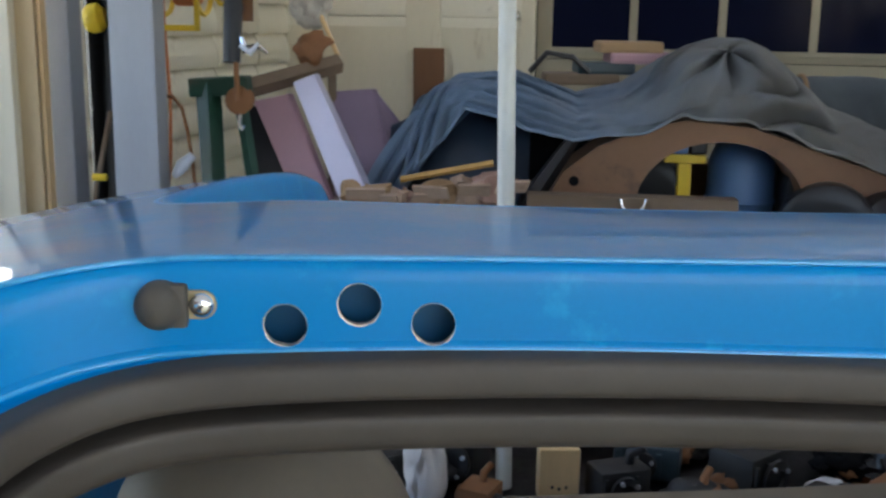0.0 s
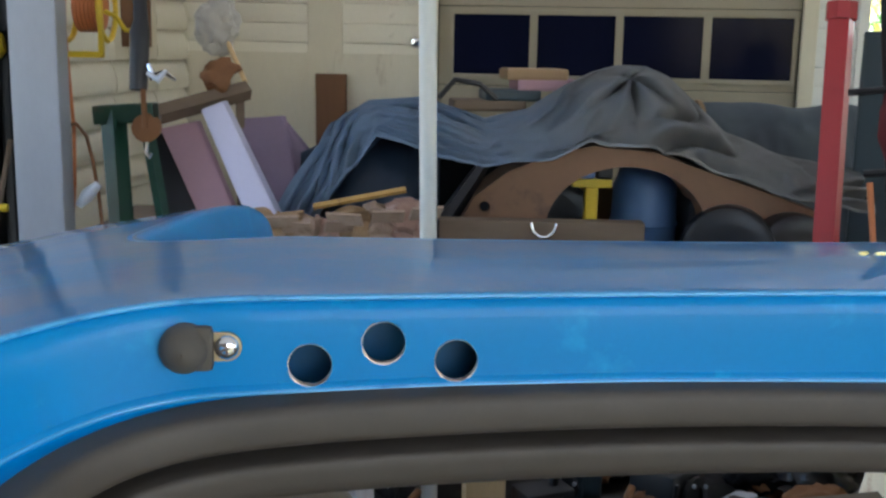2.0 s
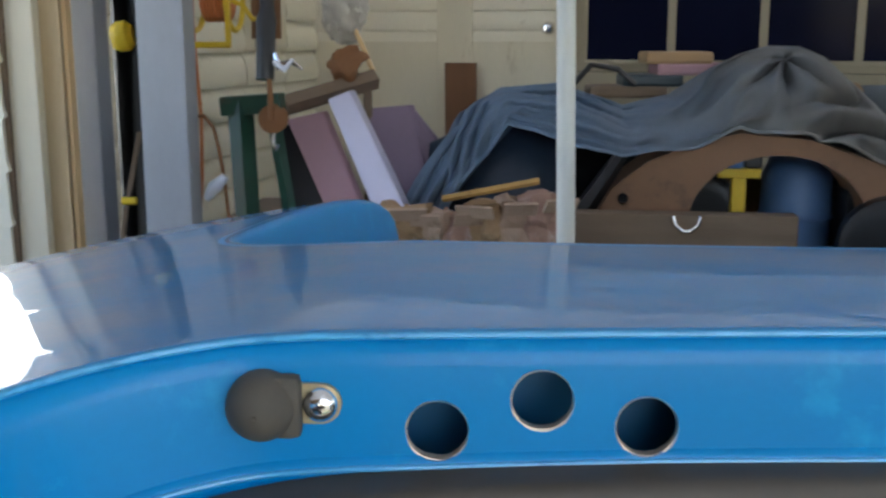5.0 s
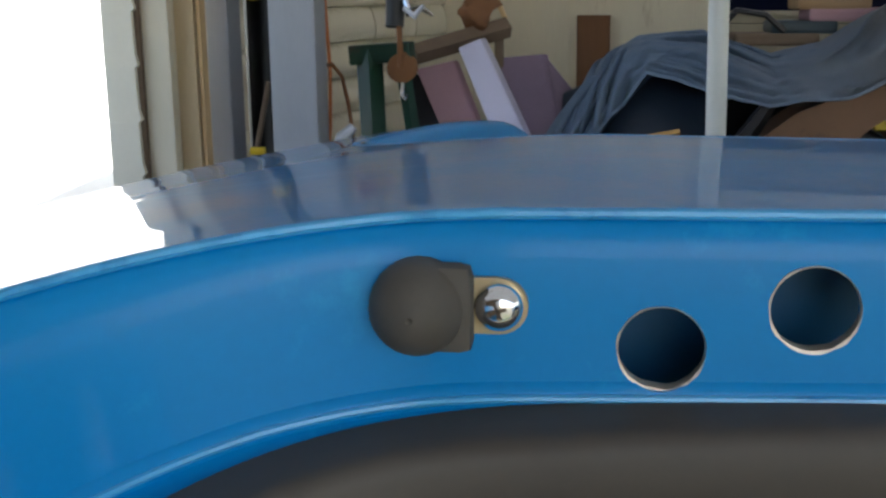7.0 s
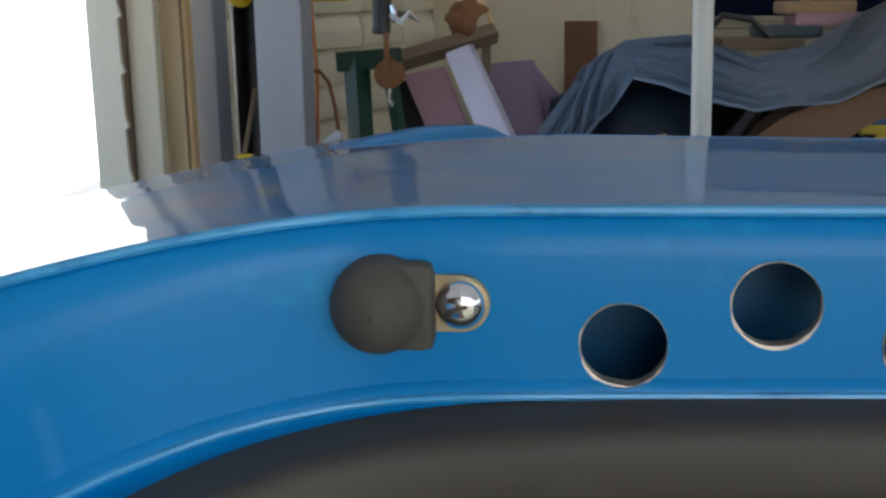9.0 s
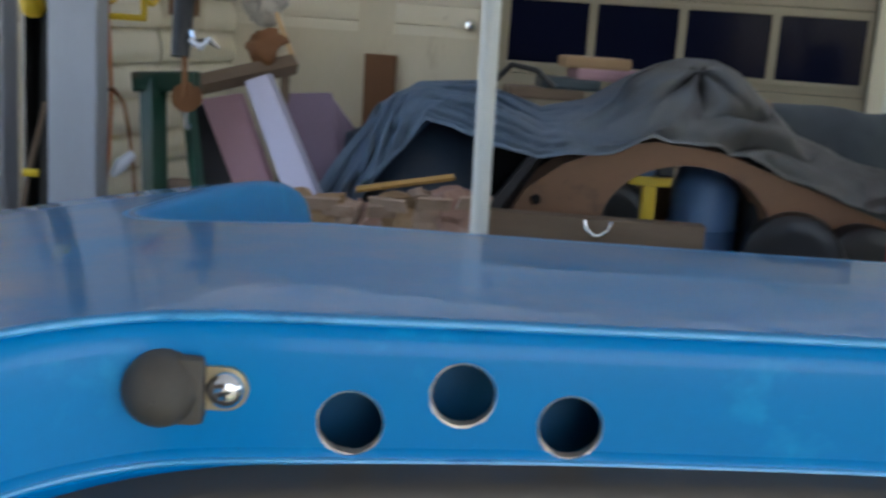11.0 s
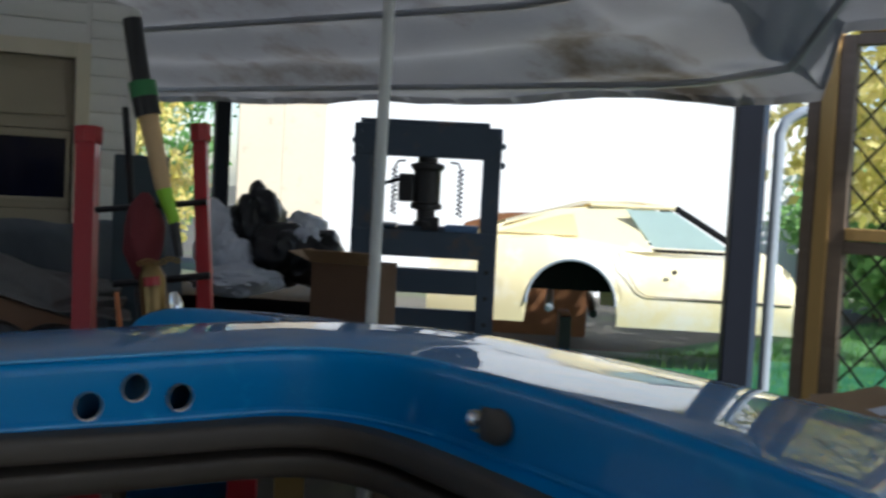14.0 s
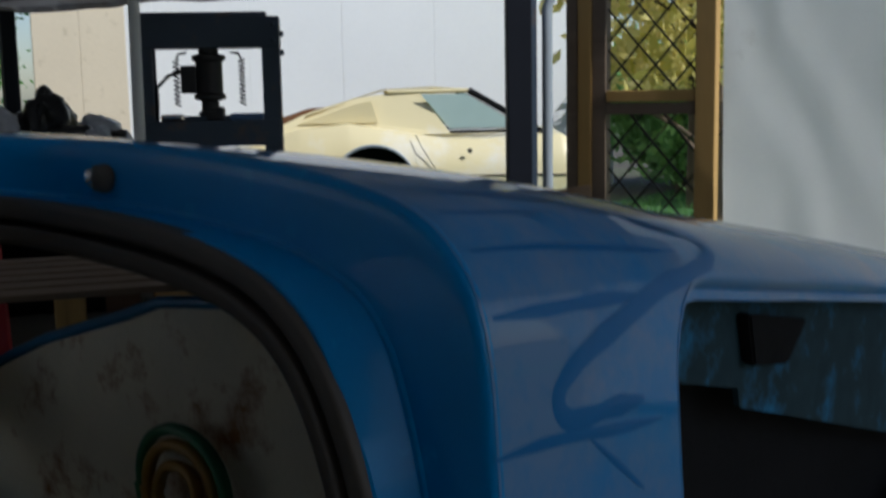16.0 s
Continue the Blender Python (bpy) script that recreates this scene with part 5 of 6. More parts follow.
out = [(0.72, 0.0), (0.74, 0.52), (0.85, 0.74), (1.0, 0.855), (1.2, 0.94), (1.37, 0.975), (1.65, 0.95), (1.9, 0.865), (2.2, 0.765), (2.45, 0.675), (2.45, 0.0), (1.89, 0.0)]
outline = [(x, z) for x, z in out] + [(1.89, 0.6)] + arch[::-1][1:-1] + [(1.17, 0.6), (1.17, 0.0)]
bm = bmesh.new()
f = bm.faces.new([bm.verts.new((x, 0.03, z)) for x, z in outline])
r = bmesh.ops.extrude_face_region(bm, geom=[f])
bmesh.ops.translate(bm, verts=[v for v in r["geom"] if isinstance(v, bmesh.types.BMVert)], vec=(0, 0.35, 0))
bmesh.ops.recalc_face_normals(bm, faces=bm.faces)
bmesh.ops.triangulate(bm, faces=bm.faces)
part("side_panel", bm, BROWN_SHELL, shell2)
part("rear_panel", box(0.2, 2.45, 0.95, 0.99, 0.0, 0.7, 0.01), BROWN_SHELL, shell2)
# near-black panels added to fill the shaded gaps under the canvas
part("inner_panel", box(0.70, 1.06, 0.40, 0.43, 0.3, 0.87, 0.01), DARK, shell2)
part("inner_panel", box(0.2, 0.70, 0.42, 0.46, 0.3, 0.95, 0.01), DARK, shell2)
smooth(part("blue_bonnet", sheet(lambda u, v: Vector((0.06 + 0.64 * u, 0.14 - 0.17 * math.sin(math.pi * u) * math.cos(math.pi * 0.5 * v) + 0.12 * v, 0.50 + 0.50 * math.sin(math.pi * 0.5 * v) * (0.8 + 0.2 * math.sin(math.pi * u)))), 20, 14, thick=0.006), BLUE_BLACK, shell2, "dull blue-grey rounded nose panel"), 60)
part("black_strip", tube([(0.66, -0.05, 0.50), (0.74, -0.03, 0.66), (0.86, 0.0, 0.84), (0.92, 0.02, 0.93)], [0.05, 0.045, 0.035, 0.02], 6), BAG_BLACK, shell2, "black plastic strip")
part("grommet", lathe([(0.022, 0), (0.022, 0.012)], 14, m=pose(0.90, 0.03, 0.70, 90, 0, 0)), DARK, shell2)

beam = thing("timber_beam", "weathered timber beam with a steel U-bolt", "beam", G)
part("beam_body", box(0.70, 1.58, -0.16, -0.06, 0.52, 0.665, 0.006), OLD_WOOD, beam)
smooth(part("u_bolt", tube([(1.09, -0.17, 0.66), (1.10, -0.175, 0.625), (1.13, -0.175, 0.60), (1.16, -0.175, 0.60), (1.19, -0.175, 0.625), (1.20, -0.17, 0.66)], 0.009, 8), CHROME, beam), 60)
for x in (0.78, 1.5):
    part("trestle_leg", box(x - 0.04, x + 0.04, -0.16, -0.06, 0.0, 0.52, 0.005), OLD_WOOD, beam)

# boxes and lumps at its foot
rng = random.Random(7)
low = thing("low_crate", "low dark timber crate holding scrap cartons", "crate", G)
part("crate_body", box(-0.02, 0.66, -0.35, -0.12, 0.0, 0.56, 0.008), OLD_WOOD, low)
for i, (x, w, h, a) in enumerate(((0.03, 0.16, 0.13, 8), (0.15, 0.13, 0.10, -14), (0.25, 0.12, 0.11, 20), (0.36, 0.15, 0.15, -16), (0.46, 0.13, 0.17, 12), (0.56, 0.14, 0.19, 30))):
    o = thing("torn_carton", "torn brown cardboard carton piled on the crate", "carton", G @ pose(x, -0.25, 0.562, 0, 0, a))
    bm = box(-w / 2, w / 2, -0.07, 0.07, 0, h)
    bmesh.ops.subdivide_edges(bm, edges=bm.edges, cuts=6, use_grid_fill=True)
    for v in bm.verts:
        v.co += 0.045 * Vector((noise.noise(v.co * 14 + Vector((i, 0, 0))), noise.noise(v.co * 14 + Vector((0, i, 3))), 0.8 * noise.noise(v.co * 12 + Vector((5, 0, i)))))
        v.co.z = max(v.co.z, 0.0)
    part("carton_body", bm, (CARD, CARD_PALE, CARD_PINK)[i % 3], o)
    part("flap", box(-w / 2, w / 2, -0.012, 0.0, h - 0.01, h + 0.05, 0.002, m=pose(0, -0.05, 0, 35, 0, 0)), CARD_PALE, o)
st = thing("wood_strip", "pale split wood strip lying on the cartons", "strip", G)
part("strip_body", tube([(0.18, -0.3, 0.732), (0.56, -0.26, 0.805)], 0.014, 4, square=True), WOOD, st)

# things under the arch
jks = thing("yellow_jack_stand", "yellow T-shaped jack stand", "jack stand", G)
part("saddle", box(1.30, 1.48, 0.15, 0.21, 0.775, 0.815, 0.006), YELLOW_PLASTIC, jks)
part("column", box(1.36, 1.42, 0.155, 0.205, 0.0, 0.775, 0.006), YELLOW_PLASTIC, jks)
blu = thing("blue_tub", "blue plastic tub on the jack stand", "tub", G)
part("tub_body", box(1.27, 1.40, 0.13, 0.24, 0.817, 0.87, 0.012), BLUE_PLASTIC, blu)
part("tub_lid", box(1.405, 1.48, 0.13, 0.24, 0.817, 0.875, 0.012), BLACK_PLASTIC, blu)
bar = thing("blue_barrel", "blue plastic barrel with moulded ribs", "barrel", G @ pose(1.68, 0.42, 0))
smooth(part("barrel_body", lathe([(0.14, 0), (0.155, 0.02), (0.155, 0.28), (0.165, 0.3), (0.155, 0.32), (0.155, 0.56), (0.165, 0.58), (0.155, 0.6), (0.15, 0.76), (0.12, 0.84), (0.11, 0.85)], 28), BLUE_PLASTIC, bar))
part("bung", lathe([(0.025, 0.85), (0.025, 0.865)], 12, m=pose(0.05, 0, 0)), BLACK_PLASTIC, bar)


def tyre(m, r=0.2, w=0.15, label="worn black tyre on a dull steel rim"):
    o = thing("loose_wheel", label, "wheel", m, group="loose wheels")
    smooth(part("tyre", lathe([(r * 0.6, -w / 2), (r * 0.84, -w / 2), (r * 0.97, -w * 0.4), (r, -w * 0.25), (r, w * 0.25), (r * 0.97, w * 0.4), (r * 0.85, w / 2), (r * 0.6, w / 2)], 28), BLACK_PLASTIC, o), 35)
    smooth(part("rim", lathe([(0.02, -w * 0.28), (r * 0.5, -w * 0.3), (r * 0.6, -w * 0.45), (r * 0.62, -w * 0.45), (r * 0.62, w * 0.45), (r * 0.5, w * 0.3), (0.02, w * 0.28)], 24), STEEL, o), 35)
    return o


tyre(G @ pose(1.28, 0.62, 0.56, 90, 0, 0), 0.19)
cr2 = thing("low_crate", "dark timber crate beneath the tyre", "crate", G)
part("crate_body", box(1.18, 1.36, 0.52, 0.72, 0, 0.37, 0.006), OLD_WOOD, cr2)
tyre(G @ pose(1.98, 0.0, 0.52, 90, 12, -10), 0.21, 0.14)
tyre(G @ pose(2.26, 0.02, 0.50, 90, -8, 12), 0.2, 0.14)
cr3 = thing("low_crate", "dark timber crate beneath loose wheels", "crate", G)
part("crate_body", box(1.85, 2.4, -0.12, 0.14, 0, 0.305, 0.006), OLD_WOOD, cr3)
mach = thing("engine_block", "dark greasy engine block with an orange cap", "engine", G @ pose(2.05, 0.32, 0))
part("block_body", box(-0.2, 0.25, -0.1, 0.15, 0, 0.72, 0.02), JACK, mach)
for i in range(4):
    smooth(part("port", lathe([(0.035, 0), (0.04, 0.05), (0.02, 0.06)], 12, m=pose(-0.13 + 0.1 * i, -0.1, 0.6, 90, 0, 0)), JACK, mach))
smooth(part("oil_cap", lathe([(0.035, 0), (0.035, 0.03), (0.02, 0.04)], 14, m=pose(0.1, -0.02, 0.72)), RED_PAINT, mach))
part("coolant_bottle", box(-0.16, -0.02, -0.09, 0.05, 0.722, 0.87, 0.02), TEAL, mach)

# things on top of and behind the cover
mis = thing("folded_blanket", "folded dull blankets on the covered shell", "blanket", G @ pose(0.75, 0.55, 1.09, 0, 0, 6))
for i, (c, x0, x1) in enumerate(((OLD_WOOD, 0.0, 0.35), (TEAL, 0.15, 0.42), (PINK, 0.3, 0.62), (CARD, 0.25, 0.55))):
    part("fold", box(x0, x1, -0.1, 0.15, 0.05 * i, 0.05 * i + 0.055, 0.015), c, mis)
part("strap", tube([(-0.08, -0.12, 0.06), (0.0, -0.12, 0.15), (0.12, -0.12, 0.13), (0.2, -0.12, 0.06)], 0.014, 6), BLACK_PLASTIC, mis)
blk = thing("canvas_cover", "dark teal canvas bundle behind the covered shell", "cover", G @ pose(2.1, 0.9, 0.0))


def bundle(u, v):
    a = math.pi * v
    x = -0.35 + 1.5 * u
    r = 0.5 * (0.9 + 0.12 * noise.noise((u * 5, v * 4, 6)) - 0.16 * abs(noise.noise((u * 14, v * 9 + u * 6, 3))))
    return Vector((x, 0.25 - r * 0.5 * math.cos(a) + 0.02 * math.sin(u * 20), max(0.0, (1.13 + 0.04 * noise.noise((u * 6, v * 3, 2))) * math.sin(a) ** 0.35)))


smooth(part("canvas", sheet(bundle, 90, 40), TARP_DARK, blk), 70)
smooth(part("lashing_rope", tube([bundle(0.22, 0.12 + 0.02 * i) + Vector((0, -0.006, 0.006)) for i in range(30)], 0.012, 7), CARD, blk, "frayed tan rope"), 70)


# ---- red hoist, hung tools, bags ----
hoist = thing("engine_hoist", "red tubular engine hoist with chain and black struts", "hoist")
smooth(part("mast", tube([(2.20, 3.27, 0.0), (2.225, 3.36, 0.68), (2.288, 3.50, 1.57)], 0.060, 4, square=True), RED_PAINT, hoist), 30)
part("mast_cap", tube([(2.285, 3.495, 1.53), (2.29, 3.505, 1.60)], 0.064, 8), RED_PAINT, hoist)
smooth(part("arm", tube([(2.60, 2.92, 0.0), (2.605, 2.98, 0.7), (2.61, 3.1, 1.61)], 0.042, 4, square=True), RED_PAINT, hoist), 30)
part("arm_cap", tube([(2.608, 3.09, 1.56), (2.61, 3.1, 1.635)], 0.047, 8), RED_PAINT, hoist)
part("base_beam", box(-0.1, 0.75, -0.05, 0.05, 0, 0.1, 0.006, m=pose(2.2, 3.28, 0, 0, 0, -40)), RED_PAINT, hoist)
part("cross_strut", tube([(2.219, 3.274, 1.242), (2.570, 2.962, 1.299)], 0.014, 8), BLACK_PLASTIC, hoist)
part("cross_strut", tube([(2.273, 3.199, 0.927), (2.574, 2.917, 0.985)], 0.016, 8), BLACK_PLASTIC, hoist)
pts = [(2.269, 2.983, 1.032), (2.298, 2.969, 1.049), (2.337, 2.944, 1.035), (2.374, 2.926, 1.060), (2.414, 2.902, 1.048)]
for a, b in zip(pts, pts[1:]):
    a, b = Vector(a), Vector(b)
    for k in range(3):
        c = a + (b - a) * (k + 0.5) / 3
        ring = [(0.014 * math.cos(t), 0.006 * math.sin(t) if k % 2 else 0.002, 0.009 * math.sin(t)) for t in [2 * math.pi * i / 12 for i in range(13)]]
        smooth(part("chain_link", tube([c + Vector(q) for q in ring], 0.003, 5), BRASS, hoist), 60)
bp = thing("black_standard", "black upright standard behind the hoist", "post")
part("shaft", tube([(2.423, 3.153, 0.377), (2.483, 3.534, 1.705)], 0.016, 8), BLACK_PLASTIC, bp)
tk = thing("teal_cabinet", "teal-grey metal cabinet behind the hoist", "cabinet", Matrix.Translation((2.673, 3.726, 1.365)) @ pose(0, 0, 0, 0, 0, -30))
part("cabinet_body", box(-0.12, 0.14, 0.0, 0.25, -1.40, 0.13, 0.01), TEAL, tk)
part("door", box(-0.11, 0.13, -0.012, -0.002, -0.6, 0.11, 0.004), TEAL, tk)
mb = thing("maroon_bag", "maroon cloth bag slung on the hoist", "bag", Matrix.Translation((2.365, 3.123, 1.187)))


def bag(u, v):
    a = 2 * math.pi * u
    r = 0.085 * math.sin(math.pi * min(0.98, v + 0.02)) ** 0.6 * (1 + 0.25 * noise.noise((3 * math.cos(a), 3 * math.sin(a), v * 4)))
    return Vector((r * math.cos(a), r * 0.8 * math.sin(a), 0.14 - 0.4 * v))


smooth(part("cloth", sheet(bag, 24, 18), MAROON, mb), 70)
bf = thing("brass_fittings", "tarnished brass fittings and glass jar hung on a chain", "fittings")
smooth(part("lantern", tube([(2.336, 3.003, 1.034), (2.339, 2.993, 0.972), (2.340, 2.971, 0.817), (2.353, 2.912, 0.440)], [0.03, 0.055, 0.05, 0.05], 14), BRASS, bf), 40)
smooth(part("cap", tube([(2.310, 2.952, 0.981), (2.312, 2.946, 0.944)], 0.035, 12), RED_PAINT, bf), 40)
smooth(part("jar", tube([(2.384, 2.901, 0.921), (2.391, 2.890, 0.867), (2.397, 2.880, 0.817)], [0.02, 0.035, 0.028], 12), CHROME, bf), 40)
part("candle", tube([(2.401, 2.878, 0.817), (2.412, 2.822, 0.463)], 0.015, 8), PALE_WOOD, bf)
oh = thing("orange_handle", "orange plastic tool handle standing by the hoist", "handle")
smooth(part("shaft", tube([(2.188, 3.014, 0.916), (2.201, 2.977, 0.698), (2.219, 2.931, 0.437)], 0.012, 8), ORANGE_CORD, oh), 40)
lt = thing("long_handled_tool", "long tool hung from the canopy with taped wooden handle", "tool")
smooth(part("head", tube([(2.324, 3.210, 2.064), (2.350, 3.158, 1.798)], 0.04, 10), BLACK_PLASTIC, lt), 40)
smooth(part("tape", tube([(2.352, 3.157, 1.798), (2.359, 3.144, 1.732)], 0.058, 10), GREEN_TAPE, lt), 40)
smooth(part("sleeve", tube([(2.359, 3.144, 1.732), (2.370, 3.127, 1.654)], 0.056, 10), BLACK_PLASTIC, lt), 40)
smooth(part("wooden_handle", tube([(2.370, 3.127, 1.654), (2.415, 3.058, 1.346)], [0.044, 0.034], 10), PALE_WOOD, lt), 40)
smooth(part("lime_grip", tube([(2.415, 3.058, 1.346), (2.451, 3.018, 1.204)], [0.034, 0.024], 10), LIME, lt), 40)
smooth(part("tip", tube([(2.451, 3.018, 1.204), (2.464, 2.991, 1.060)], [0.022, 0.016], 10), BLACK_PLASTIC, lt), 40)


def crumpled(name, label, cat, material, c, r, seed, part_name="bag", out=None):
    o = thing(name, label, cat, (out or Matrix()) @ Matrix.Translation(c))
    bm = bmesh.new()
    bmesh.ops.create_icosphere(bm, subdivisions=4, radius=1.0)
    for v in bm.verts:
        d = v.co.normalized()
        k = 1 + 0.28 * noise.noise(d * 1.8 + Vector((seed, 0, 0))) - 0.34 * abs(noise.noise(d * 3.2 + Vector((0, seed, 0)))) - 0.1 * abs(noise.noise(d * 8 + Vector((seed, 1, 0)))) + 0.14
        v.co = Vector((d.x * r[0], d.y * r[1], d.z * r[2])) * k
    smooth(part(part_name, bm, material, o), 60)
    return o


pile = thing("scrap_table", "low trestle table under a heap of bags", "table", outward(1.3) @ Matrix.Translation((3.205, 3.307, 0.905)))
part("table_top", box(-0.5, 0.55, -0.45, 0.45, -0.1, -0.06, 0.006, m=pose(0, 0, 0, 0, 0, -48)), OLD_WOOD, pile)
for x in (-0.45, 0.5):
    for y in (-0.4, 0.4):
        part("leg", box(x - 0.025, x + 0.025, y - 0.025, y + 0.025, -0.589, -0.1, 0.003, m=pose(0, 0, 0, 0, 0, -48)), OLD_WOOD, pile)
crumpled("bin_bag", "bulging black bin bag on the heap", "bag", BAG_BLACK, (3.121, 3.270, 1.149), (0.13, 0.13, 0.2), 1, out=outward(1.3))
crumpled("bin_bag", "black bin bag with a torn peak", "bag", BAG_BLACK, (3.143, 3.087, 1.049), (0.16, 0.14, 0.14), 5, out=outward(1.3))
crumpled("plastic_sheeting", "crumpled clear plastic sheeting on the heap", "sheeting", BAG_WHITE, (2.989, 3.410, 1.072), (0.11, 0.11, 0.2), 9, "sheeting", out=outward(1.3))
crumpled("plastic_sheeting", "crumpled white plastic sheeting behind the bin bags", "sheeting", BAG_WHITE, (3.393, 3.264, 1.120), (0.14, 0.14, 0.11), 12, "sheeting", out=outward(1.3))
crumpled("plastic_sheeting", "dusty plastic sheeting hanging off the table", "sheeting", BAG_WHITE, (2.879, 3.071, 0.924), (0.22, 0.14, 0.07), 15, "sheeting", out=outward(1.3))
crumpled("bin_bag", "slumped black bin bag beside the cardboard box", "bag", BAG_BLACK, (3.26, 2.98, 1.02), (0.15, 0.13, 0.13), 33, out=outward(1.3))
crumpled("plastic_sheeting", "bluish clear plastic sheeting draped over the table edge", "sheeting", BAG_WHITE, (2.93, 3.22, 1.0), (0.12, 0.12, 0.12), 37, "sheeting", out=outward(1.3))
crumpled("plastic_sheeting", "torn pale plastic tucked between black bags", "sheeting", BAG_WHITE, (3.2, 2.98, 1.1), (0.07, 0.06, 0.09), 41, "sheeting", out=outward(1.3))
cb = thing("cardboard_box", "open brown cardboard box with raised flap", "box", outward(1.12) @ Matrix.Translation((3.225, 2.690, 0.985)) @ pose(0, 0, 0, 0, 0, -60))
part("box_body", box(-0.16, 0.16, -0.14, 0.14, -0.838, 0.06, 0.004), CARD_DARK, cb)
part("flap", box(-0.16, 0.16, -0.004, 0.0, 0.0, 0.13, m=pose(0, -0.14, 0.062, 62, 0, 0)), CARD, cb)
part("flap", box(-0.004, 0.0, -0.14, 0.14, 0.0, 0.12, m=pose(-0.16, 0, 0.062, 0, -70, 0)), CARD, cb)
tl = thing("lower_timber", "sawn timber offcuts stacked near the press", "timber", Matrix.Translation((3.389, 2.338, 0.720)))
for i in range(4):
    part("plank", box(-0.3, 0.3, -0.05, 0.05, -0.55 + 0.12 * i, -0.45 + 0.12 * i, 0.006, m=pose(0, 0.03 * i, 0, 0, 0, -45 + 7 * i)), WOOD, tl)
part("bearer", box(-0.25, 0.25, -0.06, 0.06, -(3.389, 2.338, 0.720)[2], -0.55, 0.005, m=pose(0, 0, 0, 0, 0, -45)), OLD_WOOD, tl)

# beyond the far door opening, on the soil
wb = thing("timber_block", "pale pine post end with nail holes", "post", pose(0.55, 2.2, 0, 0, 0, -4))
part("post_body", box(-0.058, 0.058, -0.05, 0.05, 0, 0.185, 0.005), PALE_WOOD, wb)
for x, z in ((-0.02, 0.07), (0.0, 0.065), (0.02, 0.07)):
    part("nail", lathe([(0.005, 0), (0.005, 0.003)], 8, m=pose(x, -0.05, z, 90, 0, 0)), JACK, wb)
for i in range(34):
    x, y = 0.0 + 2.2 * rng.random(), 1.75 + 1.3 * rng.random()
    if abs(x - 0.405) < 0.1 or abs(x - 0.55) < 0.14:
        continue
    s_ = 0.05 + 0.09 * rng.random()
    o = crumpled("scrap_lump", "dark greasy scrap lying on the soil", "scrap", rng.choice([JACK, JACK, OLD_WOOD, BAG_BLACK, RUST, DARK, BAG_WHITE]), (x, y, s_ * 0.6), (s_, s_ * 0.8, s_ * 0.6), 20 + i, "lump")
# sheet added to blacken the shaded soil between the scrap
shade_sheet = thing("ground_sheet", "near-black sheet standing for shaded soil under scrap", "groundsheet", pose(0.75, 2.35, 0, 0, 0, -4))
smooth(part("sheet_body", sheet(lambda u, v: Vector((-1.2 + 2.6 * u, -0.75 + 1.35 * v, 0.008 + 0.03 * abs(noise.noise((u * 9, v * 6, 2))))), 40, 24, thick=0.003), BAG_BLACK, shade_sheet), 60)


def engine_part(m, seed, material, size):
    """A greasy casting: housing, round flange with bolts, pipe stub."""
    r_ = random.Random(seed)
    o = thing("engine_part", "greasy dark engine casting lying among scrap", "engine part", m, group="scrap engine parts")
    a, b, c = size, size * (0.6 + 0.3 * r_.random()), size * (0.5 + 0.4 * r_.random())
    bm = box(-a, a, -b, b, 0, 2 * c, size * 0.16)
    for k in range(3):
        box(-a * 0.9 + k * a * 0.6, -a * 0.75 + k * a * 0.6, -b * 1.12, b * 1.12, c * 0.2, c * 1.7, 0.002, bm=bm)
    smooth(part("housing", bm, material, o), 40)
    face = pose(a * (r_.random() - 0.5), -b * 1.15, c, 90, 0, 0)
    smooth(part("flange", lathe([(0.0, 0.0), (c * 0.8, 0.0), (c * 0.8, 0.012), (c * 0.45, 0.016), (c * 0.42, 0.004), (0.0, 0.004)], 18, m=face), JACK, o), 40)
    for k in range(4):
        q = 1.57 * k + 0.5
        part("bolt", lathe([(0.007, 0.012), (0.007, 0.022), (0.0, 0.022)], 6, m=face @ Matrix.Translation((c * 0.63 * math.cos(q), c * 0.63 * math.sin(q), 0))), STEEL, o)
    smooth(part("pipe_stub", tube([(a * 0.4, 0, 1.9 * c), (a * 0.45, 0, 2.5 * c), (a * 0.9, -b * 0.3, 2.9 * c)], size * 0.2, 10), material, o), 60)


for i, (x, y, a, mt, sz) in enumerate(((0.02, 2.28, 20, JACK, 0.075), (0.27, 2.36, -35, JACK, 0.09), (0.31, 2.08, 60, RUST, 0.055), (0.72, 2.16, 15, JACK, 0.08), (0.86, 2.36, -20, TEAL, 0.1), (0.93, 2.02, 75, RUST, 0.06),
                                       (1.12, 2.2, 35, JACK, 0.09), (1.3, 2.04, -50, JACK, 0.07), (-0.02, 2.02, 40, RUST, 0.05))):
    engine_part(pose(x, y, 0.02, 0, 0, a), i, mt, sz)
crumpled("white_rag", "crumpled white rag lying on engine scrap", "rag", RAG, (0.16, 2.11, 0.15), (0.055, 0.05, 0.15), 71, "cloth")

pal = thing("timber_pallet", "sawn timber pallet on the soil beyond the car", "pallet", pose(2.3, 1.95, 0, 0, 0, -35))
for i in range(6):
    part("deck_board", box(-0.55, 0.55, -0.45 + 0.16 * i, -0.33 + 0.16 * i, 0.63, 0.655, 0.003), OLD_WOOD, pal)
for x in (-0.5, 0.0, 0.5):
    part("bearer", box(x - 0.05, x + 0.05, -0.45, 0.47, 0.50, 0.63, 0.004), WOOD, pal)
    part("leg", box(x - 0.05, x + 0.05, -0.05, 0.05, 0.0, 0.50, 0.004), WOOD, pal)

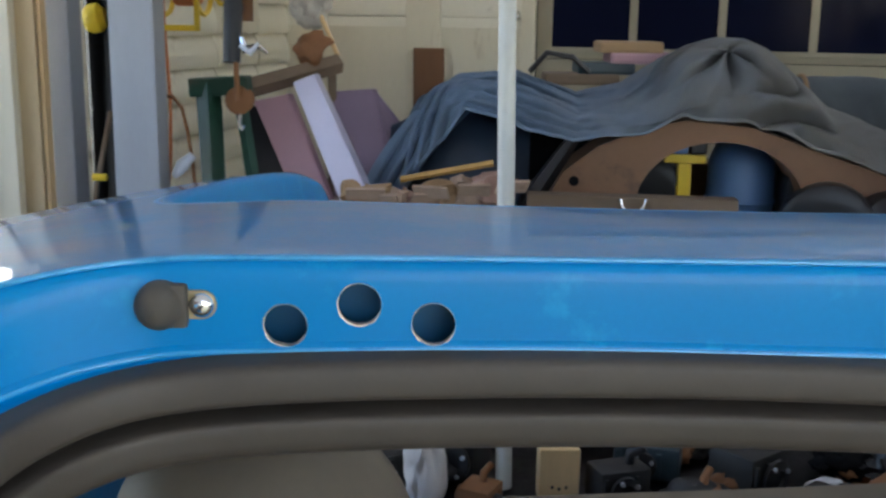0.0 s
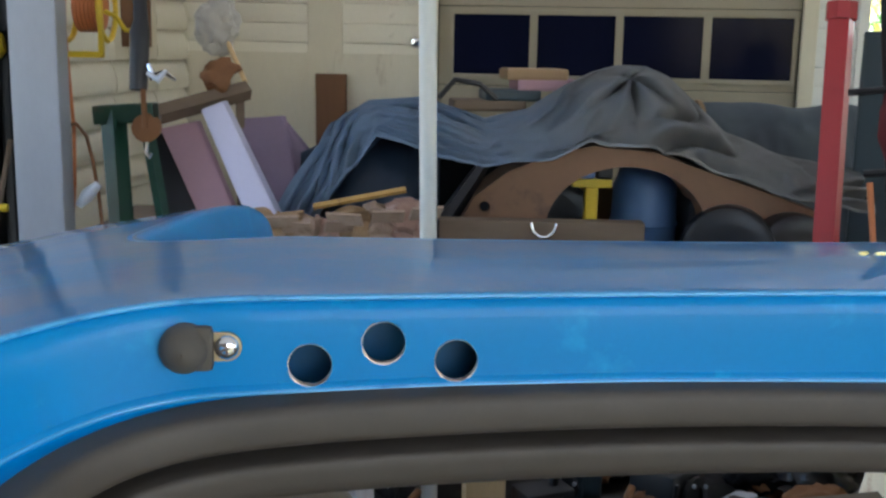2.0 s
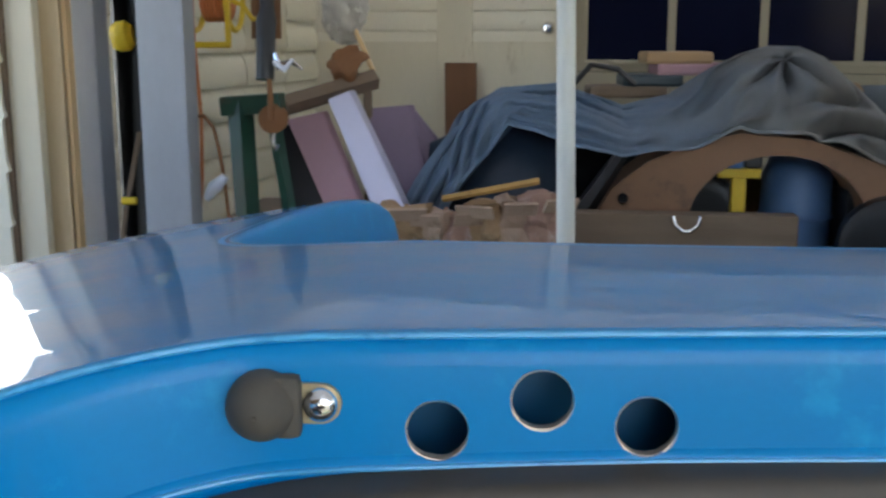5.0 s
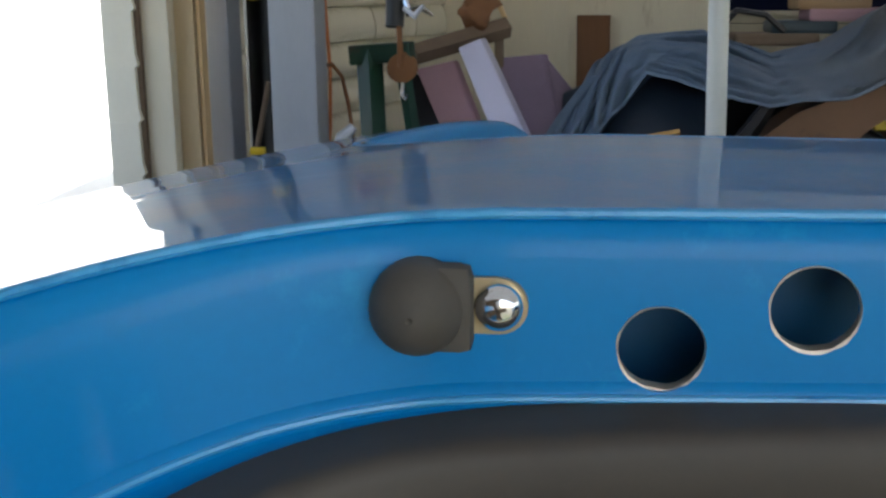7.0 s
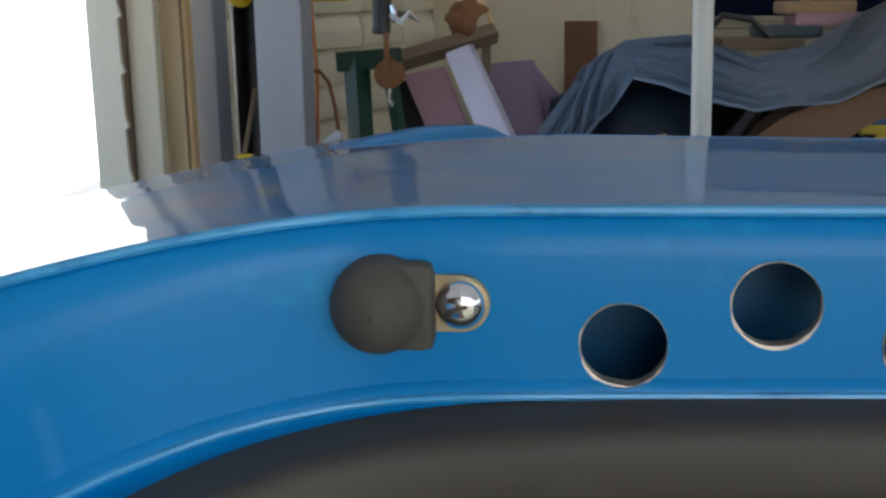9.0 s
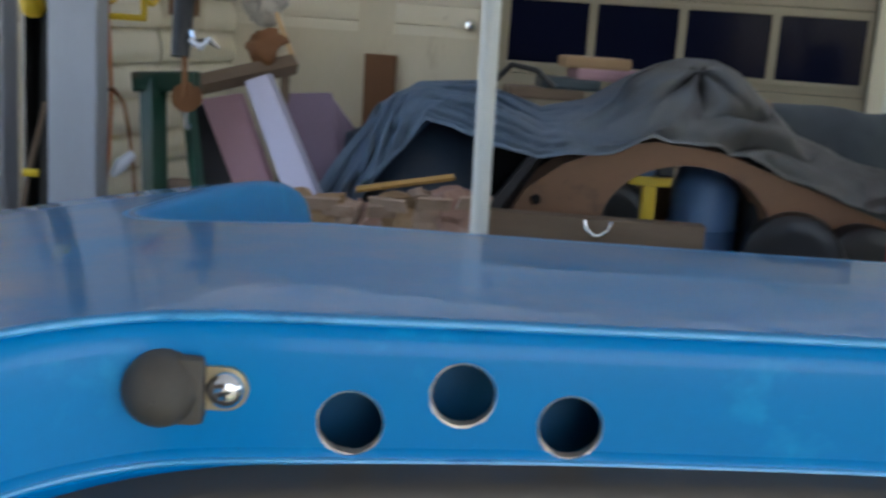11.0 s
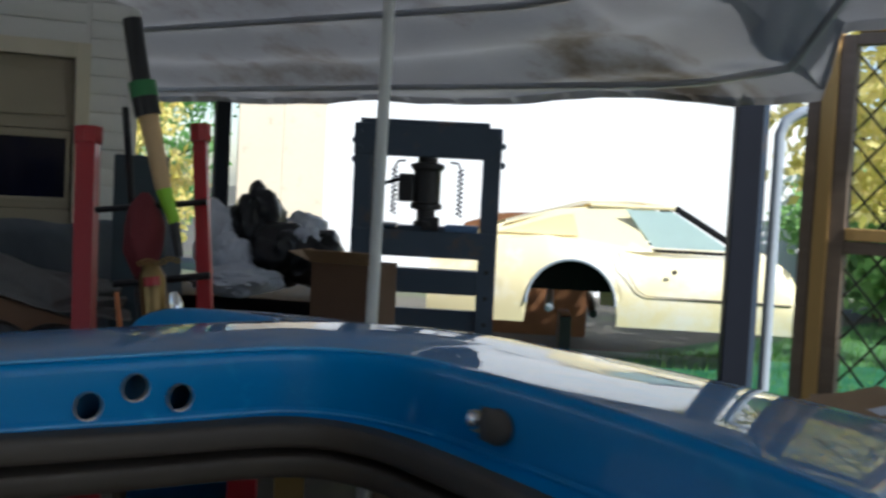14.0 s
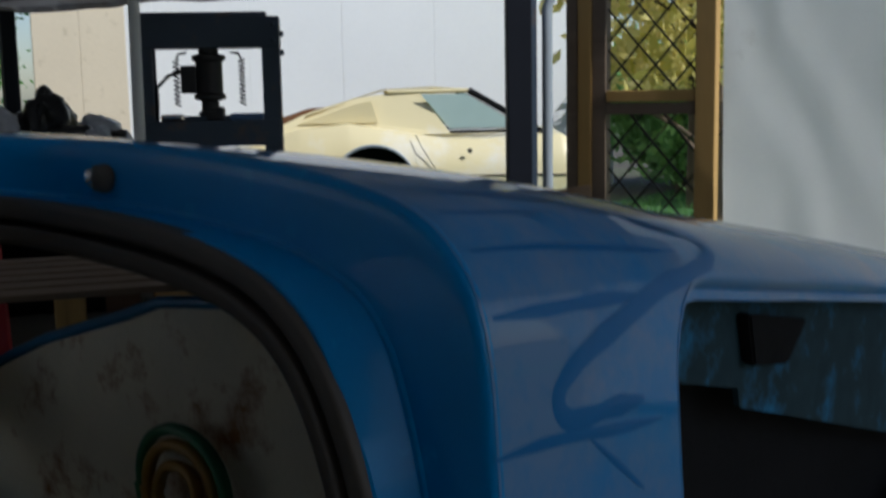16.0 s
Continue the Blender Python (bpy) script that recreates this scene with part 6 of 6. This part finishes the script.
hb = thing("plastic_bag", "crumpled clear plastic bag hung above the slanting board", "bag", Matrix.Translation((-0.268, 4.478, 1.467)))
bm = bmesh.new()
bmesh.ops.create_icosphere(bm, subdivisions=4, radius=1.0)
for v in bm.verts:
    d = v.co.normalized()
    k = 1.1 + 0.3 * noise.noise(d * 1.9) - 0.4 * abs(noise.noise(d * 3.7 + Vector((3, 1, 0)))) - 0.15 * abs(noise.noise(d * 9))
    v.co = Vector((d.x * 0.10, d.y * 0.07, d.z * 0.13)) * k
smooth(part("bag_body", bm, BAG_CLEAR, hb), 50)
part("tie_cord", tube([(0, 0, 0.1), (0.01, 0.02, 0.75)], 0.004, 5), WIRE, hb)

skirt = thing("black_sheeting", "black plastic sheeting hanging round the trestle table", "sheeting", outward(1.3) @ Matrix.Translation((3.205, 3.307, 0.905)) @ pose(0, 0, 0, 0, 0, -48))


def skirting(u, v):
    w, d = 1.08, 0.94
    run = u * (2 * d + w)
    if run < d:
        x, y = -w / 2, d / 2 - run
    elif run < d + w:
        x, y = -w / 2 + run - d, -d / 2
    else:
        x, y = w / 2, -d / 2 + run - d - w
    f = 1 + (0.05 * math.sin(u * 70 + 2 * v) + 0.04 * noise.noise((u * 18, v * 3, 2))) * v
    return Vector((x * f + 0.025, y * f, -0.055 - v * 0.534))


smooth(part("sheet_body", sheet(skirting, 140, 16, thick=0.003), BAG_BLACK, skirt), 60)


# ---- yard: pale car shell, walls, trees ----
YC = pose(7.40, 4.78, 0.18, 0, 0, -49)
ycar = thing("yellow_car", "pale yellow sports car shell without wheels", "car", YC)
# side view outline, x to the nose
low_z = 0.2


def car_half(x):
    """Half width and heights along the car: sill, waist, shoulder."""
    return 0.82 - 0.10 * max(0.0, (abs(x - 0.9) - 1.2) / 1.4) ** 2


top_x = [-1.15, -0.9, -0.6, -0.2, 0.1, 0.6, 1.0, 1.45, 1.6, 1.72, 1.8]
shoulder = [0.68, 0.76, 0.85, 0.89, 0.84, 0.76, 0.75, 0.78, 0.78, 0.70, 0.55]
nx = 60
bm = bmesh.new()


def wheel_gap(x):
    for c in (0.0,):
        if abs(x - c) < 0.355:
            return math.sqrt(0.355 ** 2 - (x - c) ** 2) + 0.36
    return None


side_rows = []
for i in range(nx * 2 + 1):
    x = -1.15 + 2.95 * i / (nx * 2)
    sh, w = float(np.interp(x, top_x, shoulder)), car_half(x)
    gap = wheel_gap(x)
    z0 = max(low_z, gap) if gap else low_z
    row = []
    for j in range(13):
        z = z0 + (sh - z0) * j / 12
        bulge = 0.04 * math.sin(math.pi * (z - low_z) / (sh - low_z)) - 0.10 * ((z - low_z) / (sh - low_z)) ** 4 - 0.012 * (abs(z - 0.46) < 0.012)
        row.append((x, -(w + bulge), z))
    for j in range(1, 9):
        t = j / 8
        row.append((x, -(w - 0.10) * (1 - t), sh + 0.05 * math.sin(t * math.pi / 2)))
    side_rows.append(row)
for sgn in (1, -1):
    g = [[bm.verts.new((x, y * sgn, z)) for x, y, z in r_] for r_ in side_rows]
    for a, b in zip(g, g[1:]):
        for j in range(len(a) - 1):
            bm.faces.new((a[j], b[j], b[j + 1], a[j + 1]))
    for e in (g[0], g[-1]):
        bm.faces.new(e)
bmesh.ops.remove_doubles(bm, verts=bm.verts, dist=0.0005)
bmesh.ops.recalc_face_normals(bm, faces=bm.faces)
smooth(part("lower_body", bm, CREAM_CAR, ycar), 35)
# cabin with side openings
GREEN_X = [(-0.95, 0.80), (-0.55, 0.97), (-0.12, 1.10), (0.10, 1.165), (0.55, 1.185), (0.85, 1.16), (1.45, 0.80)]
roof = bmesh.new()
gr = []
for x, z in GREEN_X:
    w = 0.52 if z > 1.0 else 0.60
    gr.append([roof.verts.new((x, y * w, z + 0.02 * (1 - y * y))) for y in (-1, -0.8, -0.4, 0, 0.4, 0.8, 1)])
for a, b in list(zip(gr, gr[1:]))[1:-1]:
    for j in range(6):
        roof.faces.new((a[j], b[j], b[j + 1], a[j + 1]))
bmesh.ops.solidify(roof, geom=list(roof.faces), thickness=0.03)
smooth(part("roof", roof, CREAM_CAR, ycar), 40)
for sgn in (-1, 1):
    sail = bmesh.new()
    pts = [(-1.0, 0.66, 0.78), (-0.58, 0.56, 0.975), (-0.12, 0.52, 1.11), (0.36, 0.52, 1.17), (0.41, 0.53, 1.15), (0.66, 0.66, 0.80)]
    a = [sail.verts.new((x, sgn * y, z)) for x, y, z in pts]
    b = [sail.verts.new((x, sgn * (y - 0.04), z)) for x, y, z in pts]
    sail.faces.new(a)
    sail.faces.new(b[::-1])
    for i in range(len(pts)):
        sail.faces.new((a[i], a[(i + 1) % len(pts)], b[(i + 1) % len(pts)], b[i]))
    bmesh.ops.recalc_face_normals(sail, faces=sail.faces)
    part("sail_panel", sail, CREAM_CAR, ycar)
    part("quarter_light", prism([(-0.62, 0.90), (-0.12, 1.06), (0.0, 1.08), (0.05, 0.90)], sgn * 0.612, sgn * 0.622), CREAM_CAR, ycar, "blanked quarter light")
    part("screen_pillar", tube([(0.83, sgn * 0.52, 1.16), (1.46, sgn * 0.60, 0.79)], 0.028, 8), DARK, ycar)
    part("window_rail", tube([(0.14, sgn * 0.53, 1.155), (0.83, sgn * 0.52, 1.16)], 0.018, 8), CREAM_CAR, ycar)
    part("waist_trim", tube([(0.40, sgn * 0.845, 0.445), (1.72, sgn * 0.86, 0.445)], 0.008, 6), CREAM_DIM, ycar, "cream waist trim")
    part("side_glass", prism([(0.66, 0.84), (0.42, 1.13), (0.80, 1.13), (1.28, 0.84)], sgn * 0.60, sgn * 0.606), mat("pale_side_glass", (0.42, 0.55, 0.52), rough=0.12, vary=0.05, bump=0.02, spec=0.7), ycar, "pale dusty side glass")
    part("door_sill_dark", box(0.44, 1.36, min(sgn * 0.625, sgn * 0.645), max(sgn * 0.625, sgn * 0.645), 0.80, 0.825), DARK, ycar)
    part("door_shut_line", tube([(0.36, sgn * 0.80, 0.79), (0.40, sgn * 0.852, 0.70), (0.52, sgn * 0.868, 0.50), (0.60, sgn * 0.868, 0.46), (1.5, sgn * 0.868, 0.455)], 0.004, 6), CREAM_DIM, ycar)
    smooth(part("door_lock", lathe([(0.02, 0), (0.02, 0.012)], 12, m=pose(0.80, sgn * 0.858, 0.66, 90 * -sgn, 0, 0)), JACK, ycar))
    for c in (0.0,):
        part("arch_lip", tube([(c + 0.357 * math.cos(a), sgn * 0.855, 0.36 + 0.357 * math.sin(a)) for a in [math.pi * k / 20 for k in range(21)]], 0.012, 6), DOWNPIPE, ycar)
part("inner_arch", box(-0.4, 0.4, -0.5, 0.5, 0.44, 0.7, 0.02), DARK, ycar)
for k, (x, z) in enumerate(((-0.16, 0.30), (0.2, 0.27))):
    part("axle_tube", tube([(x, -0.62, z), (x + 0.05, 0.62, z + 0.04)], 0.035, 10), JACK if k else DOWNPIPE, ycar)
for c in (0.0, 1.5):
    part("axle_stand", box(c - 0.05, c + 0.05, -0.3, 0.3, -0.18, 0.2, 0.01), JACK, ycar)
sp = thing("rusty_tailgate", "rusty brown car panel standing behind the yellow shell", "panel", YC)
part("panel", prism([(-1.0, -0.18), (-0.98, 0.9), (-0.6, 1.02), (0.2, 1.06), (0.3, 1.0), (0.28, -0.18)], 1.3, 1.36, bevel=0.01), RUST, sp)

LAWN = mat("rough_lawn", (0.045, 0.13, 0.04), rough=0.9, vary=0.35, scale=1.3, grain=30, bump=0.8, dist=0.02, stain=(0.11, 0.15, 0.06), stain_amount=0.3, stain_scale=0.8)
tagged(smooth(part("lawn", sheet(lambda u, v: Vector((6.3 + 19 * u, -7 + 11.5 * v, 0.012 + 0.03 * abs(noise.noise((u * 22, v * 13, 5))))), 60, 40), LAWN), 60), "rough green lawn beyond the canopy", "lawn", kind="structure")
gr_ = random.Random(11)
vs_, fs_ = [], []
for i in range(16000):
    x, y = 6.5 + 9.5 * gr_.random() ** 1.4, -2.0 + 6.2 * gr_.random()
    h, a, w = 0.05 + 0.09 * gr_.random(), gr_.random() * 6.3, 0.007
    k = len(vs_)
    vs_ += [Vector((x - w * math.cos(a), y - w * math.sin(a), 0.0)), Vector((x + w * math.cos(a), y + w * math.sin(a), 0.0)), Vector((x + 0.04 * math.sin(a), y + 0.04 * math.cos(a * 1.7), h))]
    fs_ += [(k, k + 1, k + 2)]
me = bpy.data.meshes.new("grass")
me.from_pydata(vs_, [], fs_)
me.materials.append(LEAF_GREEN)
tagged(new("grass", me), "uncut green grass on the lawn", "grass", kind="stuff")

gt = thing("ground_sheet", "green plastic groundsheet rumpled beside the car", "groundsheet", pose(6.9, 3.5, 0, 0, 0, -49))
smooth(part("sheet_body", sheet(lambda u, v: Vector((-1.2 + 3.4 * u, -0.5 + 1.9 * v, 0.035 + 0.05 * abs(noise.noise((u * 9, v * 6, 2))) * min(1, 6 * v * (1 - v)))), 40, 24, thick=0.004), GREEN_TARP, gt), 60)


def wall_slab(name, label, a, b, h, t, material, tag="wall"):
    a, b = Vector((*a, 0)), Vector((*b, 0))
    ang = math.degrees(math.atan2(b.y - a.y, b.x - a.x))
    o = thing(name, label, tag, pose(a.x, a.y, 0, 0, 0, ang), kind="structure")
    L_ = (b - a).length
    n = max(2, int(L_ / 1.2))
    for i in range(n):
        part("panel", box(L_ * i / n + 0.0008, L_ * (i + 1) / n - 0.0008, -t / 2, t / 2, 0, h, 0.004), material, o)
    part("cap", box(-0.02, L_ + 0.02, -t / 2 - 0.03, t / 2 + 0.03, h, h + 0.05, 0.008), material, o)
    return o


wall_slab("wall_east", "long white rendered yard wall in full sun", (8.9, 11.6), (14.1, 5.85), 4.6, 0.2, WHITE_WALL)
wall_slab("wall_tan", "tan panelled shed wall beyond the canopy", (6.55, 8.62), (7.35, 8.14), 2.6, 0.15, TAN_WALL)
# the next two walls stand out of view, added to hold back skylight
wall_slab("light_block_west", "unseen dark boarded wall added to block light from the west", (-3.75, -6.6), (-3.75, 0.6), 2.7, 0.08, OLD_WOOD)
wall_slab("light_block_south", "unseen dark boarded wall added to block light from the south", (-3.7, -3.2), (-0.2, -3.2), 2.75, 0.08, OLD_WOOD)
wall_slab("wall_far_west", "white sunlit wall outside the open end", (-11.0, 8.6), (-2.4, 9.6), 5.0, 0.2, GREY_WALL)


def tree(name, label, x, y, h, spread, leaf, n, seed, base=0.25, big=1.0):
    r_ = random.Random(seed)
    o = thing(name, label, "tree", pose(x, y, 0), group="yard trees")
    bm = bmesh.new()
    tube([(0, 0, 0), (0.05, 0.03, h * 0.3), (-0.04, 0.05, h * 0.6), (0.02, 0.0, h * 0.92)], [0.11, 0.085, 0.05, 0.015], 9, bm)
    tips = []
    for k in range(13):
        z0 = h * (0.12 + 0.06 * k)
        a = k * 2.4 + r_.random()
        L_ = spread * (0.55 + 0.5 * r_.random())
        tip = Vector((L_ * math.cos(a), L_ * math.sin(a), z0 + L_ * 0.45))
        tube([(0, 0, z0), tip * 0.5 + Vector((0, 0, z0 * 0.5 + 0.05)), tip], [0.04, 0.024, 0.008], 6, bm)
        tips.append((Vector((0, 0, z0)), tip))
    smooth(part("trunk", bm, BARK, o), 60)
    vs_, fs_ = [], []
    for i in range(n):
        a, b = r_.choice(tips)
        t = 0.25 + 0.85 * r_.random()
        c = a + (b - a) * t + Vector((r_.gauss(0, 0.22), r_.gauss(0, 0.22), r_.gauss(0, 0.2))) * (spread * 0.5)
        if c.z < base:
            continue
        s = (0.035 + 0.045 * r_.random()) * big
        u = Vector((r_.gauss(0, 1), r_.gauss(0, 1), r_.gauss(0, 0.6))).normalized()
        w = u.orthogonal().normalized()
        w.rotate(Matrix.Rotation(r_.random() * 6.3, 3, u))
        k = len(vs_)
        vs_ += [c - w * s, c + u.cross(w) * s * 0.45 + Vector((0, 0, 0.006)), c + w * s, c - u.cross(w) * s * 0.45]
        fs_ += [(k, k + 1, k + 2, k + 3)]
    me = bpy.data.meshes.new("crown")
    me.from_pydata(vs_, [], fs_)
    me.materials.append(leaf)
    cr = new("crown", me)
    cr.parent = o
    return o


for i, (x, y, h, s, leaf, n) in enumerate(((6.0, 10.6, 4.2, 1.5, LEAF_GOLD, 9000), (7.5, 12.6, 5.0, 1.8, LEAF_GREEN, 8000), (4.6, 12.2, 4.6, 1.6, LEAF_GOLD, 8000),
                                          (9.8, 2.5, 3.7, 1.6, LEAF_GOLD, 3600), (11.2, 3.3, 3.8, 1.7, LEAF_GOLD, 3600), (13.2, 2.0, 1.7, 1.5, LEAF_SHRUB, 7000), (13.8, 3.4, 1.7, 1.5, LEAF_SHRUB, 7000), (13.9, 4.7, 1.7, 1.5, LEAF_SHRUB, 7000), (12.9, 4.2, 1.4, 1.2, LEAF_SHRUB, 4500))):
    tree("yard_tree" if h > 2 else "yard_shrub", "golden autumn tree with thin airy crown" if leaf is LEAF_GOLD else ("dense sunlit green shrub beyond the mesh screen" if h < 2 else "green leafy tree beyond the yard"), x, y, h, s, leaf, n, i + 3, 0.02 if h < 2 else (1.3 if x > 9 else 0.25), 1.45 if x > 9 else 1.0)

for lbl, px, r_, m_ in (("flattened brown cardboard lying on the rear deck", (2.121, -0.123, 1.003), 20, CARD), ("brown cardboard flap with a white sticker", (2.200, -0.136, 1.009), -12, CARD)):
    o = thing("cardboard_sheet", lbl, "cardboard", Matrix.Translation(px) @ pose(0, 0, 0, 6, -9, r_ - 50))
    part("sheet_body", box(-0.13, 0.13, -0.1, 0.1, -0.006, 0.006, 0.002), m_, o)
    part("sticker", box(0.02, 0.08, -0.05, -0.01, 0.0062, 0.007), BAG_WHITE, o)
